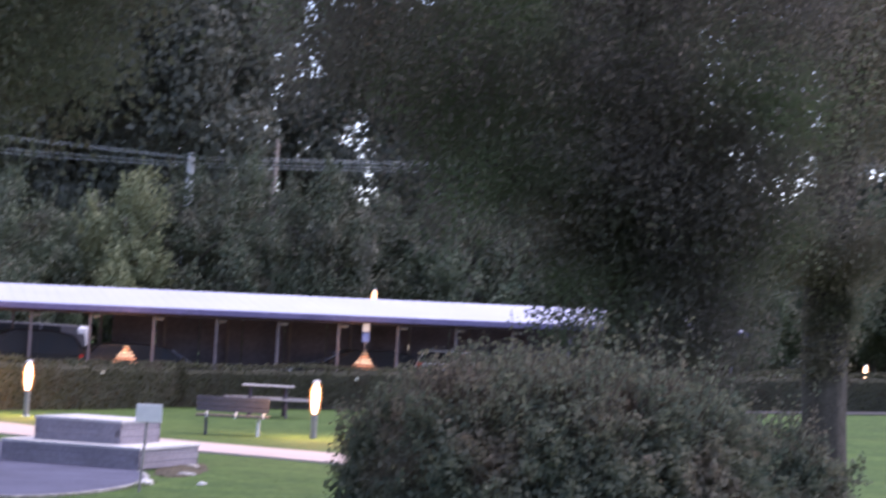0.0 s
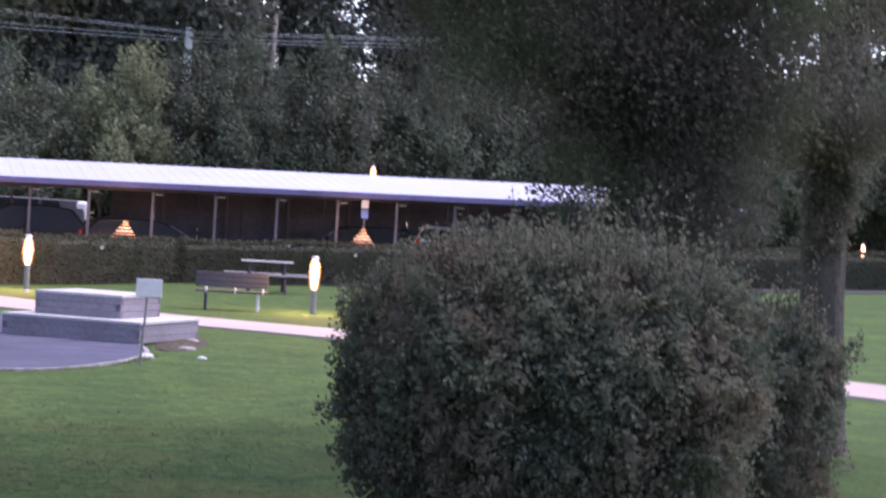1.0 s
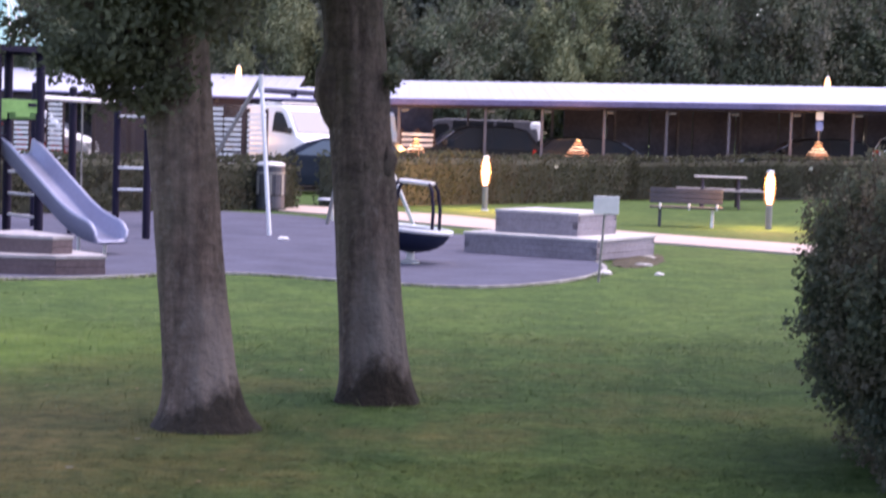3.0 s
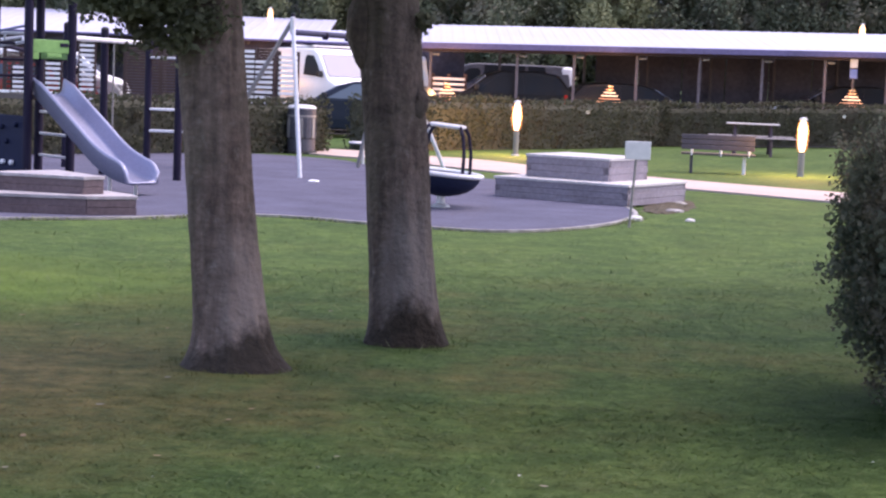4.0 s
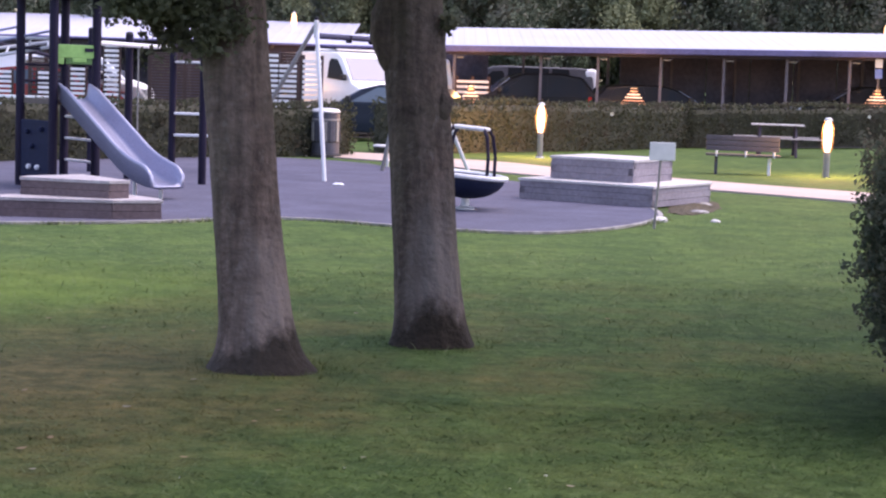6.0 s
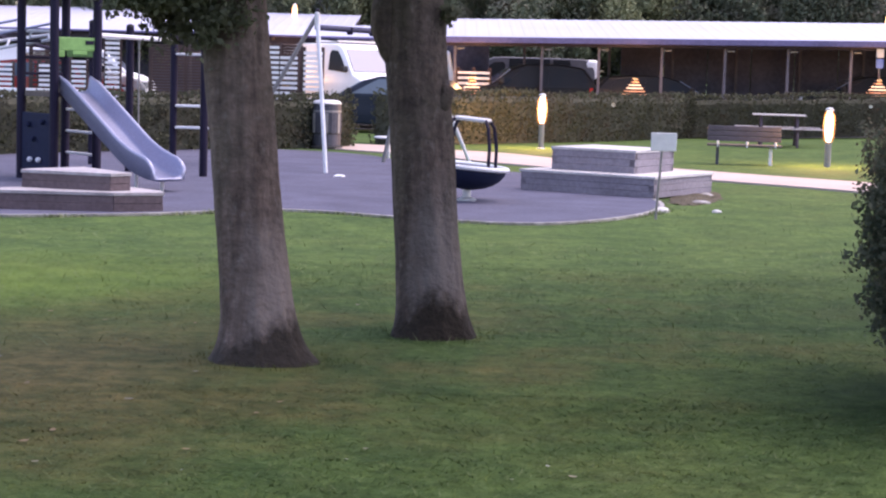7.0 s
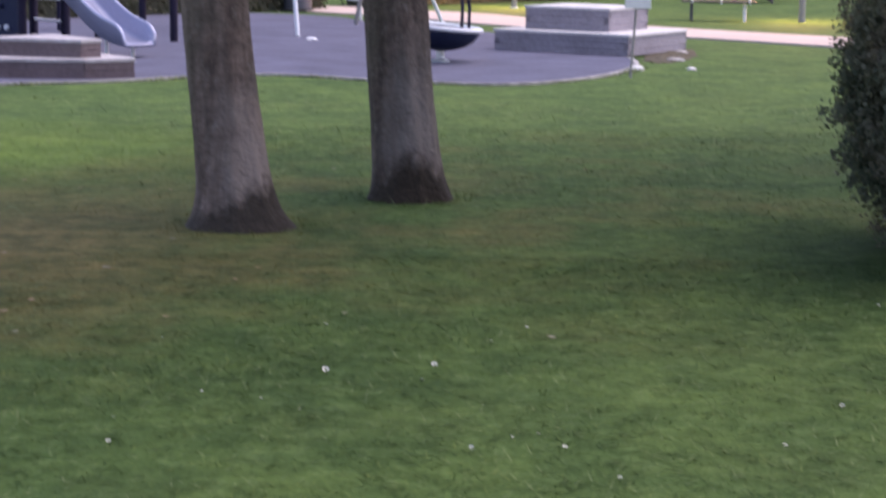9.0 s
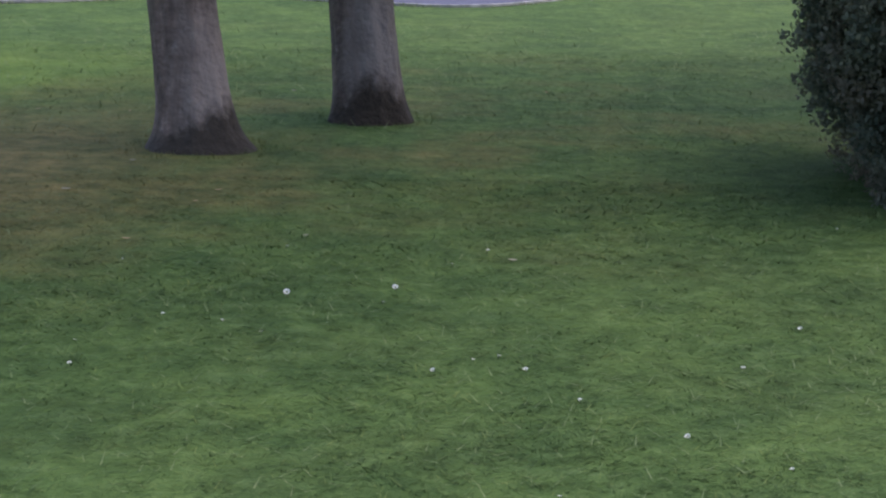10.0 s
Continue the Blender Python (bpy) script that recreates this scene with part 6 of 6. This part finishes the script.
def dead_trunk(at, tall):
    t = tagged_thing("dead_tree", "bare dead trunk with stub branches before the wood", "tree", at)
    part("trunk", bent([(0, 0, -0.5), (0.12, 0, tall * 0.4), (-0.05, 0.05, tall * 0.75), (0.04, 0, tall)], [0.26, 0.20, 0.16, 0.09], 10, wobble=0.2, seed=5), M_DEAD, t, smooth=True)
    for z, a in ((0.72, 0.4), (0.82, 2.9), (0.9, 1.2)):
        part("stub", bent([(0, 0, tall * z), (0.4 * math.cos(a), 0.3 * math.sin(a), tall * z + 0.35), (0.6 * math.cos(a), 0.4 * math.sin(a), tall * z + 0.8)], [0.07, 0.05, 0.02], 7), M_DEAD, t)
    return t


dead_trunk((15.05, 83.0, 0.3), 11.4)


def far_shelter(at, length):
    """A low shelter far off beyond the lawn: pale fascia, flat roof, posts and a dark back."""
    t = tagged_thing("shelter", "low far-off shelter with a pale flat roof edge", "shelter", at, 12)
    part("roof", block(0, 0, 1.34, length, 3.0, 0.12, 0.02), M_ROOF, t)
    part("fascia", block(0, -1.53, 1.22, length + 0.1, 0.06, 0.36, 0.01), M_CONCRETE, t, "pale fascia board")
    part("back_wall", block(0, 1.4, 0.6, length, 0.1, 1.4), M_BACK, t)
    for k in range(4):
        part("post", block(-length / 2 + 0.2 + (length - 0.4) * k / 3, -1.4, 0.5, 0.1, 0.1, 1.4), M_POST, t)
    return t


far_shelter((38.3, 75.0, 1.18), 2.8)

# ---- woods behind the car park ----
def wood_tree(name, label, spread, tall, count, size, material, seed, low=0.12, shoots=0, bunch=70, loose=0.8):
    """A tree of the wood: trunk, forked limbs and a ragged crown of bunches of leaves; shoots: upright leafy sprays that break the outline."""
    r = np.random.default_rng(seed)
    t = tagged_thing(name, label, "tree", (0, 0, -200))
    part("trunk", bent([(0, 0, -0.3), (0.1, 0, tall * 0.3), (-0.1, 0.1, tall * 0.6), (0, 0, tall * 0.92)], [0.035 * tall * 0.5, 0.028 * tall * 0.5, 0.018 * tall * 0.5, 0.03], 9, wobble=0.1, seed=seed), M_BARK_B, t)
    for i in range(6):
        a, z = i * 1.05 + r.uniform(-0.3, 0.3), tall * r.uniform(0.3, 0.7)
        e = (spread * 0.7 * math.cos(a), spread * 0.7 * math.sin(a), z + tall * 0.15)
        part("limb", bent([(0, 0, z), (e[0] * 0.5, e[1] * 0.5, z + tall * 0.06), e], [0.012 * tall * 0.5, 0.008 * tall * 0.5, 0.02], 6), M_BARK_B, t)
    n = bunch
    v = r.normal(size=(n, 3))
    v /= np.linalg.norm(v, axis=1)[:, None]
    rad = r.uniform(0.25, 1.0, n) ** 0.5
    lumpy = 1 + 0.26 * np.sin(4 * v[:, 0] + seed) * np.sin(5 * v[:, 2] + 2 * seed) + 0.14 * np.sin(9 * v[:, 1] + seed)
    c = v * (rad * lumpy)[:, None] * np.array([spread, spread, tall * (1 - low) / 2]) * 0.93
    c[:, 2] += tall * (low + (1 - low) / 2)
    shrink = 1 - 0.45 * np.clip((c[:, 2] / tall - 0.5) / 0.5, 0, 1)
    c[:, :2] *= shrink[:, None]
    per = count // n
    size_of = np.repeat(loose * r.uniform(0.5, 1.3, n), per)[:, None]
    way = r.normal(size=(n * per, 3))
    way /= np.linalg.norm(way, axis=1)[:, None]
    ragged = 1 + 0.35 * np.repeat(r.normal(size=n), per)[:, None] * way[:, :1]
    p = np.repeat(c, per, 0) + way * size_of * ragged * r.uniform(0.4, 1.12, n * per)[:, None] * np.array([1, 1, 0.85])
    if shoots:
        # sprays start on the bunches of the outer crown and reach up and out
        pick = r.integers(0, n, shoots)
        root, out = c[pick], v[pick]
        reach = loose * r.uniform(0.7, 1.9, shoots)
        way_up = out * 0.45 + np.array([0, 0, 1.0]) + r.normal(size=(shoots, 3)) * 0.25
        way_up /= np.linalg.norm(way_up, axis=1)[:, None]
        k = 34
        s = r.uniform(0.25, 1.0, (shoots, k))
        q = root[:, None, :] + way_up[:, None, :] * (reach[:, None] * s)[:, :, None] + r.normal(size=(shoots, k, 3)) * (0.11 * loose * (1.25 - s))[:, :, None]
        p = np.concatenate([p, q.reshape(-1, 3)])
        way = np.concatenate([way, np.repeat(way_up, k, 0) + r.normal(size=(shoots * k, 3)) * 0.8])
        way /= np.linalg.norm(way, axis=1)[:, None]
    part("crown", leaf_mesh("crown", p, size, r, 0.2, way, 0.6), material, t)
    return t


def plant(source, spots):
    for i, (x, y, s, turn) in enumerate(spots):
        m = pose(x, y, rise(x, y) - 0.1, 0, 0, turn)
        if i == 0:
            source.matrix_basis = m
            source.scale = (s, s, s)
        else:
            o = copy_thing(source, m)
            o.scale = (s, s, s)


grey_tree = wood_tree("tree", "grey-green bushy tree at the edge of the wood", 3.0, 8.0, 30000, 0.15, M_FAR_A, 41, 0.02, 330, 80, 0.80)
grey_tree_b = wood_tree("tree", "rounded grey-green tree behind the carport", 2.7, 7.2, 30000, 0.15, M_FAR_A, 42, 0.02, 300, 70, 0.78)
willow = wood_tree("tree", "light yellow-green young tree at the edge of the wood", 2.3, 8.4, 26000, 0.14, M_FAR_B, 43, 0.02, 420, 60, 0.70)
tall_a = wood_tree("tree", "tall dark tree of the wood behind", 6.0, 27.0, 36000, 0.38, M_FAR_C, 44, 0.03, 160, 90, 1.9)
tall_b = wood_tree("tree", "tall dark broad-crowned tree of the wood behind", 6.6, 24.0, 36000, 0.38, M_FAR_C, 45, 0.03, 160, 80, 1.9)

plant(grey_tree, [(2.2, 66.5, 0.93, 0), (8.8, 68, 1.0, 70), (14.5, 67, 1.05, 140), (20.5, 68, 1.02, 200), (-12, 68, 1.0, 260), (27, 70, 1.1, 20), (33, 71, 1.05, 100), (46, 81, 1.2, 50), (52.5, 84, 1.25, 150), (59, 88, 1.3, 270), (66, 92, 1.35, 15), (-22, 68, 1.05, 40), (11.7, 70.5, 1.1, 330)])
plant(grey_tree_b, [(-0.8, 68.5, 1.0, 30), (5.0, 70.5, 1.0, 100), (11.5, 66.5, 0.9, 160), (17.6, 69.5, 1.08, 250), (23.8, 68.5, 1.1, 300), (-8.5, 69, 0.95, 10), (-17, 68, 1.05, 80), (30, 70, 1.15, 190), (38, 73, 1.2, 240), (44, 76, 1.2, 60), (49, 80, 1.2, 120), (56, 86, 1.25, 220), (63, 90, 1.3, 310)])
plant(willow, [(6.7, 67.0, 0.93, 0), (-4.2, 67.6, 0.92, 120), (-14.8, 70, 1.0, 220)])
far_a, far_b = [], []
rr = random.Random(5)
for i, x in enumerate(range(-44, 76, 5)):
    if x not in (6, 16, 41, 46, 51):
        (far_a if i % 2 else far_b).append((x + rr.uniform(-1, 1), 84 + rr.uniform(-2, 4) + 0.06 * max(0, x), rr.uniform(0.9, 1.1), rr.uniform(0, 360)))
    if x not in (11, 16, 46, 51):
        (far_b if i % 2 else far_a).append((x + 2.5 + rr.uniform(-1, 1), 95 + rr.uniform(-2, 4), rr.uniform(0.95, 1.2), rr.uniform(0, 360)))
tall_c = wood_tree("tree", "tall thin-leaved tree of the wood with sky showing through", 6.0, 25.0, 13500, 0.38, M_FAR_C, 47, 0.03, 60, 45, 1.6)
plant(tall_c, [(18.2, 97, 1.15, 0), (13.4, 98, 1.1, 130), (55, 99, 1.1, 300)])
# gaps in the wood through which the sky shows
clear = lambda spots: [p for p in spots if not any(abs(p[0] - x) < 0.6 and abs(p[1] - y) < 1 for x, y in ((20.7, 88.8), (57.0, 90.5), (36.7, 84.9), (42.8, 98.1)))]
plant(tall_a, clear(far_a))
plant(tall_b, clear(far_b))


# ---- small things in the grass ----
def daisy(at, s):
    t = tagged_thing("daisy", "small white daisy standing open in the grass", "flower", at, group="daisies in the lawn")
    part("stalk", tube((0, 0, -0.01), (0.004, 0, 0.055), 0.0016, n=5), M_CROWN, t)
    bm = bmesh.new()
    for k in range(10):
        a = 2 * math.pi * k / 10
        c, q = (math.cos(a), math.sin(a)), (math.cos(a + 0.28), math.sin(a + 0.28))
        w = (math.cos(a - 0.28), math.sin(a - 0.28))
        v = [bm.verts.new(p) for p in ((0.003 * c[0], 0.003 * c[1], 0.056), (0.014 * w[0] * s, 0.014 * w[1] * s, 0.060), (0.020 * c[0] * s, 0.020 * c[1] * s, 0.062), (0.014 * q[0] * s, 0.014 * q[1] * s, 0.060))]
        bm.faces.new(v)
    part("petals", bm, M_PETAL, t)
    part("eye", lathe([(0.0035, 0.056), (0.0035, 0.060), (0.001, 0.062)], 8), M_STALK, t, "yellowish eye")
    return t


d0 = daisy((-0.34, 6.53, -0.02), 0.72)
d0.rotation_euler = (radians(38), 0, 0)
spots = [(0.07, 6.65), (0.19, 5.58), (-1.03, 7.12), (-0.78, 6.27), (-0.99, 5.58), (2.1, 7.89)]
dr = random.Random(9)
for i in range(2):
    y = dr.uniform(4.4, 8.2)
    spots.append((dr.uniform(-0.3 * y, 0.26 * y), y))
for i, (x, y) in enumerate(spots):
    copy_thing(d0, pose(x, y, dr.uniform(-0.03, -0.022), dr.uniform(10, 45), dr.uniform(-15, 15), dr.uniform(-30, 30)) @ Matrix.Scale(0.95 if i == 0 else dr.uniform(0.5, 0.7), 4))
white_bloom = blossom((4.1, 44.25, 0.92))
copy_thing(white_bloom, pose(11.28, 47.6, 1.02))
for i in range(22):
    y = dr.uniform(3.8, 8.6)
    m = pose(dr.uniform(-0.3 * y, 0.28 * y), y, dr.uniform(-0.030, -0.015), dr.uniform(-20, 20), dr.uniform(-20, 20), dr.uniform(0, 360))
    copy_thing(d0, m @ Matrix.Scale(dr.uniform(0.45, 0.7), 4))


def dry_stalks(y0, y1, count, length, rng):
    """Pale dry stalks lying over the mown grass."""
    y = np.sqrt(rng.uniform(y0 * y0, y1 * y1, count))
    x = rng.uniform(-0.36, 0.36, count) * y
    a, h = rng.uniform(0, 6.283, count), length * rng.uniform(0.4, 1.3, count)
    root = np.stack([x, y, rng.uniform(0.004, 0.016, count)], 1)
    along = np.stack([np.cos(a), np.sin(a), rng.uniform(0.05, 0.6, count)], 1) * h[:, None]
    side = np.stack([-np.sin(a), np.cos(a), np.zeros(count)], 1) * (h * 0.035)[:, None]
    me = mesh_of("dry_grass", np.stack([root - side, root + side, root + along], 1).reshape(-1, 3), np.arange(3 * count).reshape(-1, 3), 3)
    me.materials.append(M_STALK)
    return tagged(new("dry_grass", me), "pale dry stalks scattered in the mown lawn", "grass", kind="stuff")


dry_stalks(3.6, 10.0, 5500, 0.045, rng)
dry_stalks(10.0, 17.0, 5000, 0.08, rng)


def earth_strip(at, rz, half, rise_by, seed):
    """A low ragged mound of bare earth."""
    bm = bmesh.new()
    bmesh.ops.create_icosphere(bm, subdivisions=4, radius=1)
    for v in bm.verts:
        k = 1 + 0.35 * noise.noise(v.co * 2.3 + Vector((seed, 0, 0))) + 0.15 * noise.noise(v.co * 7)
        v.co = Vector((v.co.x * half[0] * k, v.co.y * half[1] * k, v.co.z * rise_by * (0.6 + 0.8 * abs(noise.noise(v.co * 5)))))
    me = bpy.data.meshes.new("earth_strip")
    bm.to_mesh(me)
    bm.free()
    me.materials.append(M_SOIL)
    ob = new("earth_strip", me)
    ob.matrix_world = pose(*at, 0, 0, rz)
    return tagged(ob, "strip of bare brown earth beside the timber platform", "soil", kind="structure")


earth_strip((3.42, 24.3, -0.01), -14, (0.32, 1.6), 0.05, 3)
lump("stone", (3.66, 24.9, 0.01), (0.10, 0.15, 0.04), M_KERB, "grey stone half sunk in bare earth", "stone", 8)
lump("stone", (3.38, 23.4, 0.01), (0.13, 0.10, 0.035), M_KERB, "grey stone half sunk in bare earth", "stone", 9)


def fallen_leaf(at, rz, size, tone):
    """A dry curled leaf lying in the grass."""
    bm = bmesh.new()
    rows = []
    for i in range(6):
        k = i / 5
        w = size * 0.34 * math.sin(math.pi * min(0.98, 0.06 + 0.92 * k)) ** 0.8
        z = 0.012 + 0.35 * size * (k - 0.4) ** 2
        rows.append([bm.verts.new((size * (k - 0.5), s * w, z + 0.18 * w * abs(s))) for s in (-1, 0, 1)])
    for u, v in zip(rows, rows[1:]):
        for j in range(2):
            bm.faces.new((u[j], u[j + 1], v[j + 1], v[j]))
    me = bpy.data.meshes.new("fallen_leaf")
    bm.to_mesh(me)
    bm.free()
    me.materials.append(tone)
    me.shade_smooth()
    ob = new("fallen_leaf", me)
    ob.matrix_world = pose(*at, 0, 0, rz)
    return tagged(ob, "dry curled tan leaf lying in the mown grass", "leaf", "fallen leaves on the lawn")


M_LEAF_DRY = paint("dry_tan_leaf", (0.34, 0.24, 0.13), (0.20, 0.13, 0.07), 0.8, grain=40, bump=0.1)
M_LEAF_PALE = paint("dry_pale_leaf", (0.30, 0.27, 0.20), (0.20, 0.17, 0.12), 0.8, grain=40, bump=0.1)
leaf_spots = [(-1.30, 9.36), (-0.86, 8.27), (-1.07, 7.44), (-1.64, 7.12), (2.52, 8.02)]
for i in range(14):
    y = dr.uniform(6.4, 12.5)
    leaf_spots.append((dr.uniform(-0.26 * y, 0.10 * y), y))
for i, (x, y) in enumerate(leaf_spots):
    fallen_leaf((x, y, 0.0), dr.uniform(0, 360), dr.uniform(0.03, 0.055), M_LEAF_PALE if i % 3 == 0 else M_LEAF_DRY)
